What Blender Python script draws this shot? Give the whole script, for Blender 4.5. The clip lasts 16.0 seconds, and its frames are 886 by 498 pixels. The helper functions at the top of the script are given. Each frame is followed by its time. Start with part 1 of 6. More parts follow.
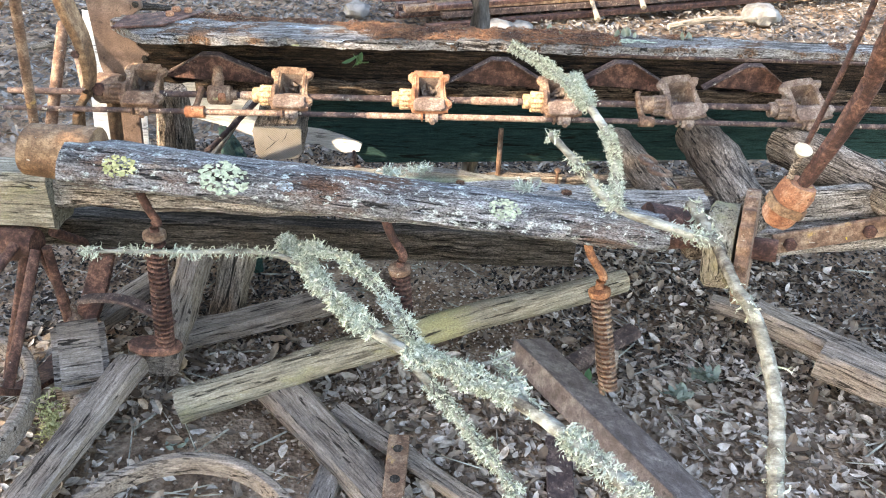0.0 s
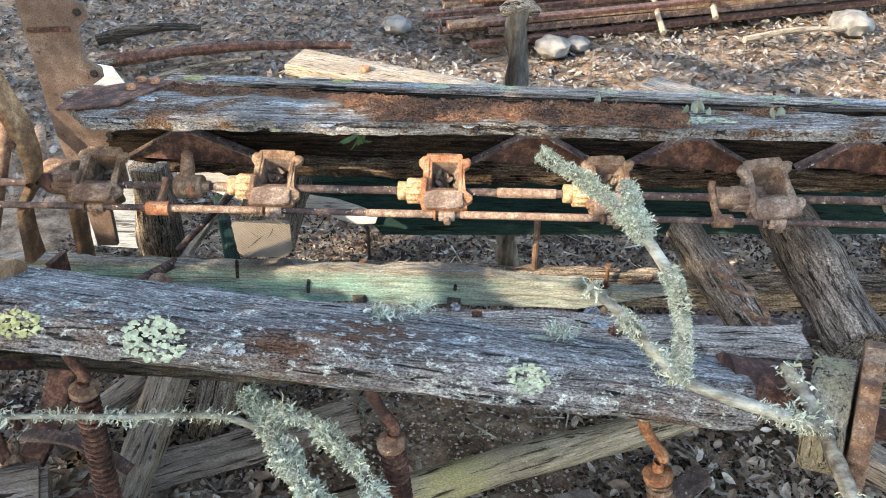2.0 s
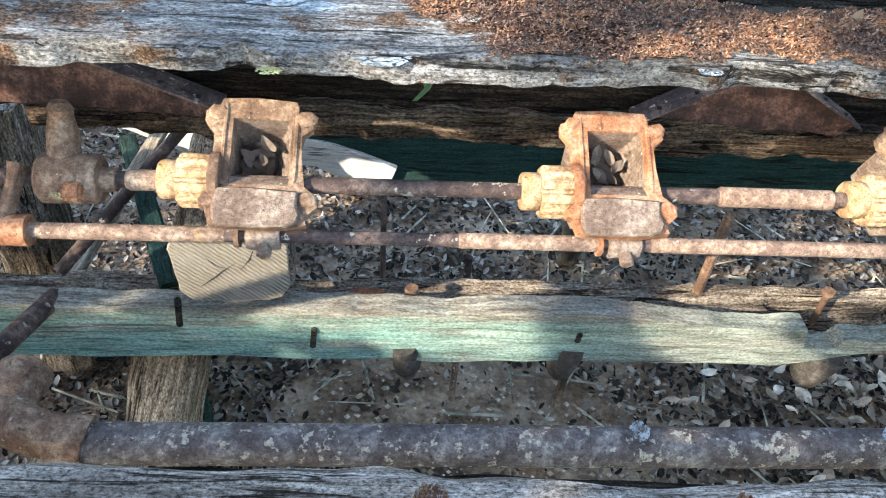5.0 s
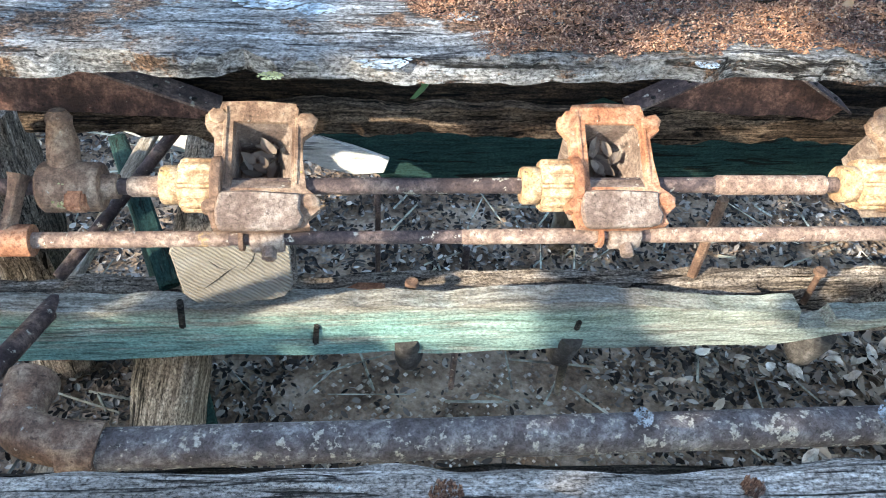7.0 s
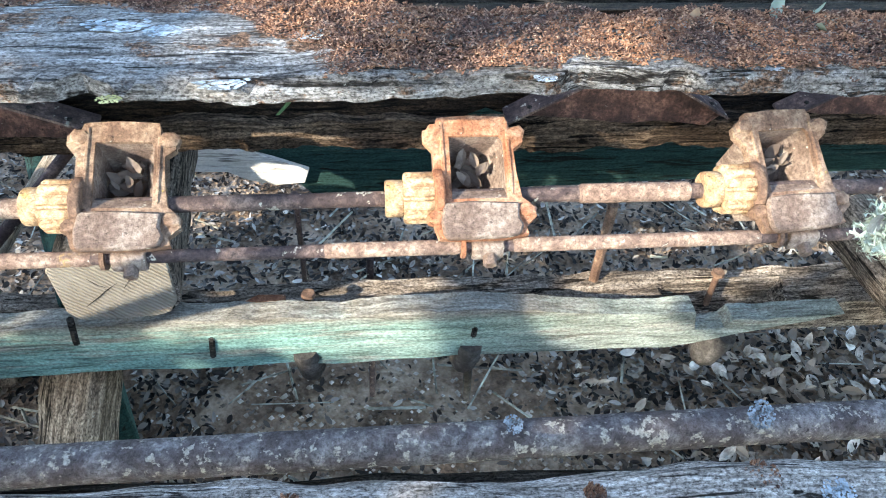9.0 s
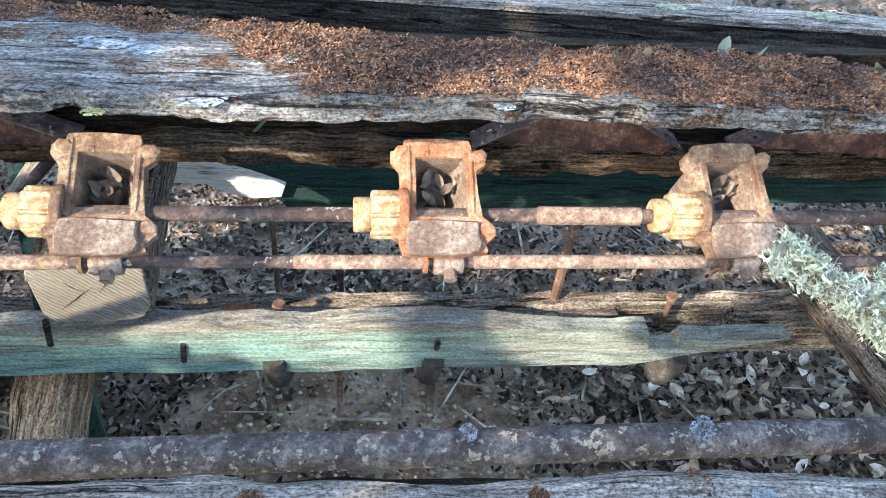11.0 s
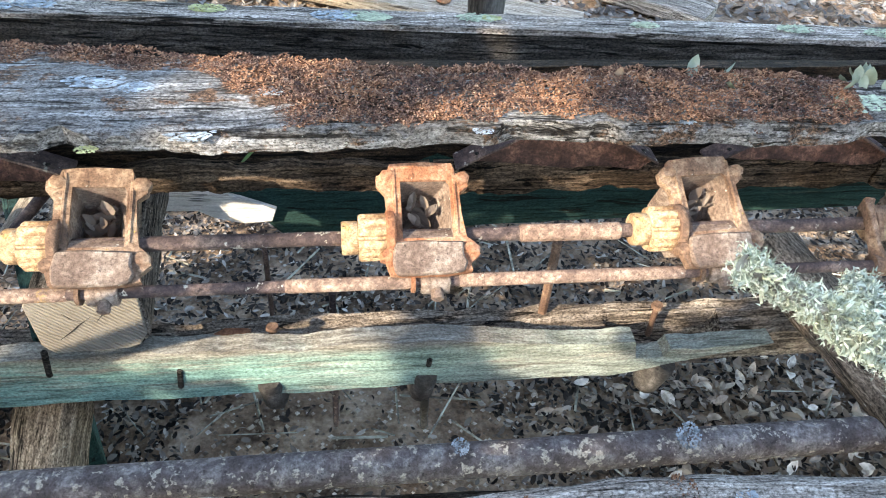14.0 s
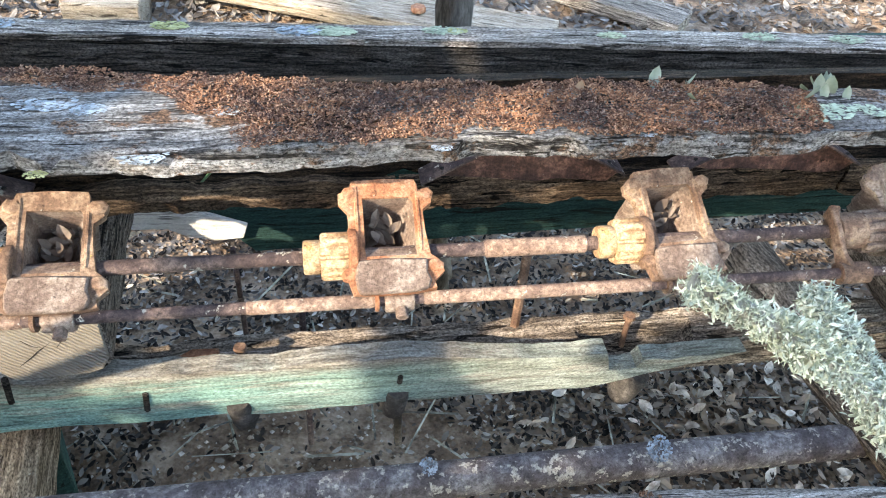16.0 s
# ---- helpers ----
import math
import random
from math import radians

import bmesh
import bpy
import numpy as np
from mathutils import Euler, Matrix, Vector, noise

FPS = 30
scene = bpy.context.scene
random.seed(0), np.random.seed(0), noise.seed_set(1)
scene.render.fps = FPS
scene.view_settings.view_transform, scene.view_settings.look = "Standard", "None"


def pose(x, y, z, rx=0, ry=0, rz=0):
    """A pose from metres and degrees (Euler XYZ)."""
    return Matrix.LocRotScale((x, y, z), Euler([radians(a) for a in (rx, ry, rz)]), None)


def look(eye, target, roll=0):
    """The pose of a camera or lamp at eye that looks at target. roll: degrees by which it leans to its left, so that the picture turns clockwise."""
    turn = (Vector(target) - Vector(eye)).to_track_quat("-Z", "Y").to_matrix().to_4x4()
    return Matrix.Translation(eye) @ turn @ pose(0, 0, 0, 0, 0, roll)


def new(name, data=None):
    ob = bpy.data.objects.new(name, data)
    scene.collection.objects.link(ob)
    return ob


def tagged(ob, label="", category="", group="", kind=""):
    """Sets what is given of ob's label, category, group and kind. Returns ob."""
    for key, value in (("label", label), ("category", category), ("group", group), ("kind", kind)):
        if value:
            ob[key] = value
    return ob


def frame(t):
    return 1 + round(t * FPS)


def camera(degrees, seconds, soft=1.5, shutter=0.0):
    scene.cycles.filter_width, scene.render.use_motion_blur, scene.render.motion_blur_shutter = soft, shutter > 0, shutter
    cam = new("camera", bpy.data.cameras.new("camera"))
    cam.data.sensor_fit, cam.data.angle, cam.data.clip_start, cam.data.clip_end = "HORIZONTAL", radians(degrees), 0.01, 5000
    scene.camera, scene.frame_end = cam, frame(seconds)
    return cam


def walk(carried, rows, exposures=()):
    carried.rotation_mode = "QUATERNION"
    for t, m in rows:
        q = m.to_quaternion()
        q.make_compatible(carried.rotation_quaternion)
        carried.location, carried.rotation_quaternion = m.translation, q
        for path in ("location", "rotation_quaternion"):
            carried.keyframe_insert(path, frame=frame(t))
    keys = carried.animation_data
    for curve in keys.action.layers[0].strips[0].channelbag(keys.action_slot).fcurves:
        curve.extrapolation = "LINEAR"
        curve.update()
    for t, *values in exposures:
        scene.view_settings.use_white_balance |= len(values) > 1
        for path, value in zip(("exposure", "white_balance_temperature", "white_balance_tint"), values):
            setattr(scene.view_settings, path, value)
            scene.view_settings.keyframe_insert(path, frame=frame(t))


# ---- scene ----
cam = camera(60.4, 16.0, soft=1.0)
PATH = [
    (0, (0.092, 0.119, 0.724), (0.04, 1.834, -0.303), 2.0),
    (0.5, (0.074, 0.22, 0.717), (0.058, 1.946, -0.293), 2.2),
    (1, (0.078, 0.287, 0.747), (0.151, 1.995, -0.291), 3.1),
    (1.4, (0.118, 0.316, 0.764), (0.054, 2.032, -0.261), 1.3),
    (1.5, (0.135, 0.327, 0.77), (-0.02, 2.034, -0.261), -0.4),
    (2, (0.126, 0.393, 0.751), (-0.082, 2.079, -0.304), -0.3),
    (2.2, (0.089, 0.429, 0.768), (-0.076, 2.081, -0.349), -1.3),
    (2.5, (0.054, 0.516, 0.727), (-0.138, 2.2, -0.335), -1.1),
    (2.7, (-0.027, 0.538, 0.679), (-0.086, 2.291, -0.282), 1.7),
    (3, (0.001, 0.615, 0.714), (-0.099, 2.27, -0.404), 1.8),
    (3.5, (0.01, 0.688, 0.695), (-0.087, 2.31, -0.471), 0.7),
    (4, (0.009, 0.749, 0.667), (-0.104, 2.326, -0.558), -0.1),
    (4.5, (-0.028, 0.798, 0.624), (-0.037, 2.334, -0.657), 3.3),
    (5, (-0.069, 0.82, 0.605), (-0.032, 2.307, -0.732), 4.8),
    (5.2, (-0.087, 0.822, 0.6), (-0.064, 2.293, -0.754), 4.7),
    (7.3, (-0.076, 0.822, 0.615), (0.015, 2.277, -0.755), 3.9),
    (7.5, (-0.066, 0.821, 0.616), (0.03, 2.276, -0.753), 3.7),
    (8, (-0.037, 0.825, 0.624), (0.056, 2.278, -0.747), 3.2),
    (8.5, (-0.016, 0.823, 0.625), (0.074, 2.275, -0.747), 2.9),
    (9, (-0.007, 0.822, 0.626), (0.087, 2.277, -0.744), 3.2),
    (9.2, (-0.002, 0.822, 0.628), (0.091, 2.282, -0.736), 3.3),
    (11.3, (0.002, 0.797, 0.642), (0.152, 2.285, -0.685), 6.5),
    (11.5, (0.001, 0.794, 0.642), (0.154, 2.282, -0.686), 6.5),
    (12, (-0.006, 0.79, 0.642), (0.149, 2.276, -0.687), 6.3),
    (12.5, (-0.004, 0.795, 0.645), (0.147, 2.282, -0.685), 5.9),
    (13, (-0.001, 0.791, 0.647), (0.146, 2.289, -0.67), 5.3),
    (13.5, (0.007, 0.794, 0.653), (0.158, 2.299, -0.655), 4.8),
    (14, (0.006, 0.793, 0.654), (0.163, 2.306, -0.645), 4.5),
    (14.5, (0.01, 0.795, 0.651), (0.175, 2.313, -0.64), 4.3),
    (15, (0.013, 0.797, 0.653), (0.188, 2.316, -0.636), 4.2),
    (15.5, (0.016, 0.799, 0.655), (0.203, 2.319, -0.632), 4.2),
    (16, (0.021, 0.8, 0.656), (0.211, 2.323, -0.626), 4.1),
]
walk(cam, [(t, look(eye, target, roll)) for t, eye, target, roll in PATH], exposures=[(0, 3.12, 7450, 13), (1.5, 2.82, 7450, 11), (2.5, 2.65, 7350, 10), (5, 2.95, 6650, 6), (9, 3.05, 6200, 5), (11.5, 2.95, 6550, 8), (13, 2.95, 6750, 8), (16, 2.95, 6900, 9)])

# ---------------------------------------------------------------- world, sun, exposure
SUN_AZ, SUN_EL = 219.0, 28.0     # where the sun stands: degrees from +x, and above the ground
sun_dir = Vector((math.cos(radians(SUN_AZ)) * math.cos(radians(SUN_EL)), math.sin(radians(SUN_AZ)) * math.cos(radians(SUN_EL)), math.sin(radians(SUN_EL))))
world = bpy.data.worlds.new("world")
scene.world = world
world.use_nodes = True
wn = world.node_tree
sky = wn.nodes.new("ShaderNodeTexSky")
sky.sky_type, sky.sun_disc = "NISHITA", False
sky.sun_elevation, sky.sun_rotation = radians(SUN_EL), radians(90 - SUN_AZ)
wn.nodes["Background"].inputs["Strength"].default_value = 0.15
wn.links.new(sky.outputs[0], wn.nodes["Background"].inputs["Color"])
sun = new("sun", bpy.data.lights.new("sun", "SUN"))
sun.data.energy, sun.data.angle, sun.data.color = 2.0, radians(0.53), (1.0, 0.90, 0.76)
sun.matrix_world = look(sun_dir * 30, (0, 0, 0))


# ---------------------------------------------------------------- materials
class Nodes:
    """A small hand for wiring one node material."""

    def __init__(self, name, rough=0.9, metal=0.0):
        self.mat = bpy.data.materials.new(name)
        self.mat.use_nodes = True
        self.tree = self.mat.node_tree
        self.bsdf = self.tree.nodes["Principled BSDF"]
        self.bsdf.inputs["Roughness"].default_value = rough
        self.bsdf.inputs["Metallic"].default_value = metal
        self.bsdf.inputs["Specular IOR Level"].default_value = 0.10 if metal == 0 else 0.35
        self.coord = self.tree.nodes.new("ShaderNodeTexCoord").outputs["Object"]

    def link(self, a, b):
        self.tree.links.new(a, b)

    def noise(self, scale, detail=6.0, stretch=(1, 1, 1), rough=0.6, distortion=0.0):
        m = self.tree.nodes.new("ShaderNodeMapping")
        m.inputs["Scale"].default_value = stretch
        self.link(self.coord, m.inputs["Vector"])
        n = self.tree.nodes.new("ShaderNodeTexNoise")
        n.inputs["Scale"].default_value, n.inputs["Detail"].default_value = scale, detail
        n.inputs["Roughness"].default_value, n.inputs["Distortion"].default_value = rough, distortion
        self.link(m.outputs[0], n.inputs["Vector"])
        return n.outputs["Fac"]

    def cells(self, scale, stretch=(1, 1, 1)):
        m = self.tree.nodes.new("ShaderNodeMapping")
        m.inputs["Scale"].default_value = stretch
        self.link(self.coord, m.inputs["Vector"])
        n = self.tree.nodes.new("ShaderNodeTexVoronoi")
        n.inputs["Scale"].default_value = scale
        self.link(m.outputs[0], n.inputs["Vector"])
        return n.outputs["Distance"]

    def ramp(self, fac, stops):
        r = self.tree.nodes.new("ShaderNodeValToRGB")
        while len(r.color_ramp.elements) < len(stops):
            r.color_ramp.elements.new(0.5)
        for e, (at, c) in zip(r.color_ramp.elements, stops):
            e.position, e.color = at, (*c, 1) if len(c) == 3 else c
        self.link(fac, r.inputs["Fac"])
        return r.outputs["Color"]

    def step(self, fac, lo, hi):
        return self.ramp(fac, [(lo, (0, 0, 0)), (hi, (1, 1, 1))])

    def mix(self, fac, a, b, kind="MIX"):
        m = self.tree.nodes.new("ShaderNodeMix")
        m.data_type, m.blend_type = "RGBA", kind
        for value, socket in ((fac, m.inputs[0]), (a, m.inputs[6]), (b, m.inputs[7])):
            if isinstance(value, (int, float)):
                socket.default_value = value
            elif isinstance(value, tuple):
                socket.default_value = (*value, 1)
            else:
                self.link(value, socket)
        return m.outputs[2]

    def along(self, axis, lo, hi, waver):
        """0 to 1 along one axis of the object, with a wavering edge."""
        sep = self.tree.nodes.new("ShaderNodeSeparateXYZ")
        self.link(self.coord, sep.inputs[0])
        add = self.tree.nodes.new("ShaderNodeMath")
        add.operation = "MULTIPLY_ADD"
        self.link(self.noise(24, 6, (0.5, 1, 1), 0.7), add.inputs[0])
        add.inputs[1].default_value = waver
        self.link(sep.outputs[axis], add.inputs[2])
        m = self.tree.nodes.new("ShaderNodeMapRange")
        m.inputs["From Min"].default_value, m.inputs["From Max"].default_value = lo + waver * 0.5, hi + waver * 0.5
        self.link(add.outputs[0], m.inputs["Value"])
        return m.outputs[0]

    def island(self):
        return self.tree.nodes.new("ShaderNodeNewGeometry").outputs["Random Per Island"]

    def chance(self):
        return self.tree.nodes.new("ShaderNodeObjectInfo").outputs["Random"]

    def done(self, colour, height=None, strength=0.5, distance=0.002):
        self.link(colour, self.bsdf.inputs["Base Color"])
        if height is not None:
            b = self.tree.nodes.new("ShaderNodeBump")
            b.inputs["Strength"].default_value, b.inputs["Distance"].default_value = strength, distance
            self.link(height, b.inputs["Height"])
            self.link(b.outputs[0], self.bsdf.inputs["Normal"])
        return self.mat


def wood(name, dark, mid, light, lichen=0.0, stain=None, moss=0.0, crack=0.5, paint=None, paint_at=(0.42, 0.52), worn=None, rough=0.92, bump=0.0022, grit_by=1.0, fissure=0.88):
    """Weathered timber with its grain along the object's x axis."""
    n = Nodes(name, rough)
    fine = n.noise(170, 8, (0.13, 1.5, 1.5), 0.75)
    broad = n.noise(22, 8, (0.35, 1, 1), 0.7)
    cracks = n.noise(120, 6, (0.12, 1.5, 1.5), 0.6, 0.8)
    grit = n.noise(620, 6, (0.6, 1, 1), 0.8)
    col = n.ramp(fine, [(0.37, dark), (0.5, mid), (0.63, light)])
    col = n.mix(n.step(broad, 0.42, 0.60), col, n.mix(0.55, col, dark))
    if stain:
        col = n.mix(n.step(n.noise(9, 8, (0.5, 1, 1), 0.7), 0.56, 0.68), col, stain)
    height = fine
    if paint:
        wear = n.noise(45, 12, (0.16, 1.6, 1.6), 0.75)
        tone = n.ramp(fine, [(0.36, tuple(c * 0.55 for c in paint)), (0.5, paint), (0.64, tuple(min(1, c * 1.4) for c in paint))])
        mask = n.step(wear, *paint_at)
        if worn:
            # paint that thins out along the board and is gone from its broken top edge
            x0, x1, y0, y1 = worn
            mask = n.mix(n.along(0, x0, x1, 0.25), mask, n.mix(0.72, mask, (0, 0, 0)))
            mask = n.mix(n.along(1, y0, y1, 0.02), mask, (0, 0, 0))
        col = n.mix(mask, col, tone)
    slit = n.step(cracks, 0.37, 0.42)
    col = n.mix(slit, tuple(c * 0.28 for c in dark), col) if crack else col
    # long fissures that follow the grain
    lines = n.ramp(n.noise(34, 5, (0.10, 1.7, 1.7), 0.62, 0.3), [(0.470, (1, 1, 1)), (0.488, (0, 0, 0)), (0.500, (0, 0, 0)), (0.518, (1, 1, 1))])
    lines = n.mix(n.step(n.noise(12, 4, (0.5, 1, 1)), 0.47, 0.58), (1, 1, 1), lines)
    col = n.mix(lines, n.mix(fissure if not paint else 0.55, col, (0.004, 0.003, 0.003)), col)
    slit = n.mix(1.0, slit, lines, "MULTIPLY")
    if moss:
        col = n.mix(n.step(n.noise(26, 10, (0.6, 1, 1), 0.75), 0.72 - moss, 0.76 - moss), col, n.ramp(n.noise(420, 5, (1, 1, 1), 0.8), [(0.4, (0.018, 0.012, 0.009)), (0.6, (0.13, 0.078, 0.048))]))
    if lichen:
        spots = n.step(n.noise(110, 8, (0.7, 1, 1), 0.75), 0.70 - lichen, 0.76 - lichen)
        col = n.mix(spots, col, n.ramp(n.noise(150, 3), [(0.3, (0.26, 0.29, 0.27)), (0.7, (0.48, 0.50, 0.46))]))
        gold = n.step(n.noise(20, 6, (1, 1, 1), 0.7), 0.76, 0.80)
        col = n.mix(gold, col, (0.30, 0.30, 0.08))
    col = n.mix(0.55 if paint else grit_by, col, n.ramp(grit, [(0.39, (0.28, 0.27, 0.26)), (0.49, (1.02, 1.02, 1.02)), (0.61, (1.9, 1.9, 1.9))]), "MULTIPLY")
    h = n.mix(0.4, n.mix(0.5, height, slit), grit)
    return n.done(col, h, 1.0, bump)


def rust(name, dark, mid, light, specks=0.0, ochre=0.0, rough=0.85, metal=0.15, scale=40):
    """Old iron: two scales of rust, pale lichen specks and ochre crust."""
    n = Nodes(name, rough, metal)
    fine = n.noise(scale * 4, 8, (1, 1, 1), 0.7)
    broad = n.noise(scale, 6)
    col = n.ramp(broad, [(0.37, dark), (0.5, mid), (0.63, light)])
    col = n.mix(n.step(fine, 0.42, 0.60), n.mix(0.6, col, dark), col)
    if ochre:
        col = n.mix(n.step(n.noise(scale * 0.9, 8, (1, 1, 1), 0.7), 0.66 - ochre, 0.74 - ochre), col, (0.44, 0.28, 0.10))
        col = n.mix(n.step(n.noise(scale * 1.6, 6), 0.70, 0.73), col, (0.55, 0.42, 0.04))
    if specks:
        col = n.mix(n.step(n.noise(scale * 3.2, 5, (1, 1, 1), 0.65), 0.72 - specks, 0.76 - specks), col, (0.42, 0.38, 0.31))
    grain = n.noise(520, 6, (1, 1, 1), 0.82)
    col = n.mix(1.0, col, n.ramp(grain, [(0.38, (0.58, 0.55, 0.53)), (0.5, (1, 1, 1)), (0.62, (1.32, 1.32, 1.32))]), "MULTIPLY")
    pits = n.step(n.noise(scale * 5, 4, (1, 1, 1), 0.6), 0.30, 0.37)
    col = n.mix(pits, n.mix(0.75, col, tuple(c * 0.35 for c in dark)), col)
    return n.done(col, n.mix(0.5, n.mix(0.5, fine, pits), grain), 1.0, 0.0022)


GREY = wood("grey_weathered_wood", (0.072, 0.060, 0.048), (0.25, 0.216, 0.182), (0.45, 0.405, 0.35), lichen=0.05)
BEAM = wood("lichen_grey_wood", (0.062, 0.058, 0.056), (0.195, 0.187, 0.182), (0.36, 0.35, 0.345), lichen=0.16, stain=(0.10, 0.055, 0.035), bump=0.005, fissure=0.6)
MOSSY = wood("mossy_grey_wood", (0.055, 0.048, 0.042), (0.150, 0.142, 0.133), (0.27, 0.262, 0.25), lichen=0.06, moss=0.20)
# near-black wood that carries the shade on the rail's front face
RAILW = wood("shade_dark_rail_wood", (0.014, 0.012, 0.010), (0.040, 0.035, 0.030), (0.10, 0.09, 0.078), lichen=0.0)
# brown wood taken near black for the shade under the plank
BROWN = wood("shade_toned_rotten_wood", (0.005, 0.004, 0.003), (0.018, 0.012, 0.008), (0.055, 0.036, 0.023), bump=0.004)
# lighter brown with sunlight painted in, for the board's lit lower lip
LATH = wood("sunlit_toned_lath", (0.020, 0.013, 0.009), (0.075, 0.051, 0.033), (0.19, 0.135, 0.09), bump=0.003)
LOGW = wood("grey_bark_wood", (0.055, 0.042, 0.032), (0.19, 0.152, 0.117), (0.37, 0.31, 0.25), lichen=0.04)
GREEN = wood("flaking_green_paint", (0.12, 0.105, 0.085), (0.27, 0.25, 0.21), (0.42, 0.40, 0.34), paint=(0.17, 0.275, 0.235), paint_at=(0.36, 0.50), worn=(-0.08, 0.12, 0.206, 0.217), crack=0)
# green paint darkened to hold the shade behind the cups
GREEND = wood("shade_dark_green_paint", (0.04, 0.05, 0.04), (0.08, 0.10, 0.08), (0.13, 0.15, 0.12), paint=(0.020, 0.044, 0.038), paint_at=(0.30, 0.40))
POLEW = wood("mossy_pole_wood", (0.12, 0.105, 0.078), (0.25, 0.225, 0.17), (0.38, 0.35, 0.275), lichen=0.07, stain=(0.24, 0.225, 0.12), grit_by=0.4, fissure=0.4)
DUSTW = wood("dusty_worn_wood", (0.115, 0.092, 0.074), (0.255, 0.212, 0.175), (0.37, 0.318, 0.268), lichen=0.02, grit_by=0.45, fissure=0.6, bump=0.003)
PALEW = wood("pale_sunbleached_board", (0.15, 0.12, 0.088), (0.30, 0.25, 0.19), (0.43, 0.38, 0.31), crack=0.5, grit_by=0.5, fissure=0.3)
# near-white colour that holds the glare of full sun
SHEET = wood("sun_white_sheet", (0.50, 0.46, 0.40), (0.72, 0.68, 0.62), (0.82, 0.79, 0.74), crack=0, grit_by=0.15)

CUPR = rust("orange_rusted_casting", (0.22, 0.086, 0.040), (0.385, 0.180, 0.095), (0.47, 0.285, 0.18), specks=0.05, ochre=0.03, scale=36)
CUPB = rust("brown_rusted_casting", (0.11, 0.062, 0.040), (0.235, 0.144, 0.092), (0.36, 0.252, 0.172), specks=0.06, ochre=0.04, scale=38)
CUPG = rust("grey_rusted_casting", (0.13, 0.086, 0.064), (0.23, 0.166, 0.127), (0.33, 0.262, 0.210), specks=0.06, ochre=0.02, scale=42)
OCHRE = rust("ochre_crusted_casting", (0.22, 0.125, 0.065), (0.46, 0.31, 0.17), (0.62, 0.48, 0.31), specks=0.08, ochre=0.05, scale=60)
DUSTY = rust("dusty_grey_iron", (0.045, 0.039, 0.034), (0.085, 0.075, 0.066), (0.14, 0.126, 0.112), specks=0.0, scale=50)
RODR = rust("purple_rusted_bar", (0.045, 0.030, 0.028), (0.105, 0.070, 0.062), (0.21, 0.145, 0.115), specks=0.10, scale=45)
PIPER = rust("lichened_iron_pipe", (0.075, 0.060, 0.056), (0.155, 0.132, 0.125), (0.28, 0.255, 0.238), specks=0.145, scale=44)
PLATE = rust("dark_red_rust_plate", (0.040, 0.020, 0.015), (0.105, 0.050, 0.036), (0.21, 0.11, 0.078), specks=0.02, scale=55)
TANR = rust("tan_rusted_casting", (0.10, 0.055, 0.030), (0.22, 0.125, 0.065), (0.34, 0.22, 0.125), specks=0.04, scale=25)
# rust with the sunlit salmon tone painted in
SALMON = rust("sunlit_salmon_rust", (0.15, 0.095, 0.070), (0.30, 0.20, 0.145), (0.46, 0.34, 0.25), specks=0.10, ochre=0.02, scale=60)
PLAINR = rust("plain_brown_rust", (0.10, 0.066, 0.050), (0.155, 0.105, 0.080), (0.21, 0.15, 0.115), specks=0.0, scale=14)
CHANR = rust("dusty_purple_channel_rust", (0.085, 0.066, 0.060), (0.155, 0.126, 0.116), (0.235, 0.20, 0.185), specks=0.02, scale=22)
HOOKR = rust("bright_orange_rust", (0.14, 0.06, 0.03), (0.30, 0.13, 0.06), (0.44, 0.23, 0.12), specks=0.03, scale=50)

n = Nodes("sawn_end_grain", 0.9)
rings = n.tree.nodes.new("ShaderNodeTexWave")
rings.wave_type, rings.bands_direction = "BANDS", "DIAGONAL"
rings.inputs["Scale"].default_value, rings.inputs["Distortion"].default_value, rings.inputs["Detail"].default_value = 170, 3.0, 6
n.link(n.coord, rings.inputs["Vector"])
SAWN = n.done(n.mix(n.step(n.noise(30, 6), 0.3, 0.75), n.mix(0.5, n.ramp(rings.outputs["Fac"], [(0.1, (0.07, 0.052, 0.034)), (0.45, (0.22, 0.180, 0.130)), (0.9, (0.29, 0.25, 0.19))]), (0.21, 0.178, 0.138)), (0.27, 0.235, 0.19)), n.mix(0.5, rings.outputs["Fac"], n.noise(300, 6, (1, 1, 1), 0.8)), 1.0, 0.0015)

n = Nodes("soil_and_leaf_crumbs", 1.0)
soil = n.ramp(n.noise(16, 10, (1, 1, 1), 0.75), [(0.38, (0.052, 0.034, 0.023)), (0.5, (0.185, 0.126, 0.084)), (0.62, (0.36, 0.270, 0.195))])
crumbs = n.cells(170)
SOIL = n.done(n.mix(n.step(crumbs, 0.05, 0.55), n.mix(0.4, soil, (0.19, 0.145, 0.105)), soil), n.mix(0.5, crumbs, n.noise(60, 8)), 1.0, 0.006)

n = Nodes("dry_leaf", 0.75)
LEAFM = n.done(n.mix(n.step(n.noise(90, 5), 0.35, 0.7), n.ramp(n.island(), [(0.0, (0.040, 0.028, 0.020)), (0.22, (0.15, 0.108, 0.078)), (0.5, (0.36, 0.285, 0.215)), (0.78, (0.54, 0.465, 0.385)), (1.0, (0.72, 0.66, 0.58))]), (0.17, 0.135, 0.105)), n.noise(160, 4), 0.5, 0.001)
n = Nodes("grey_dry_leaf", 0.8)
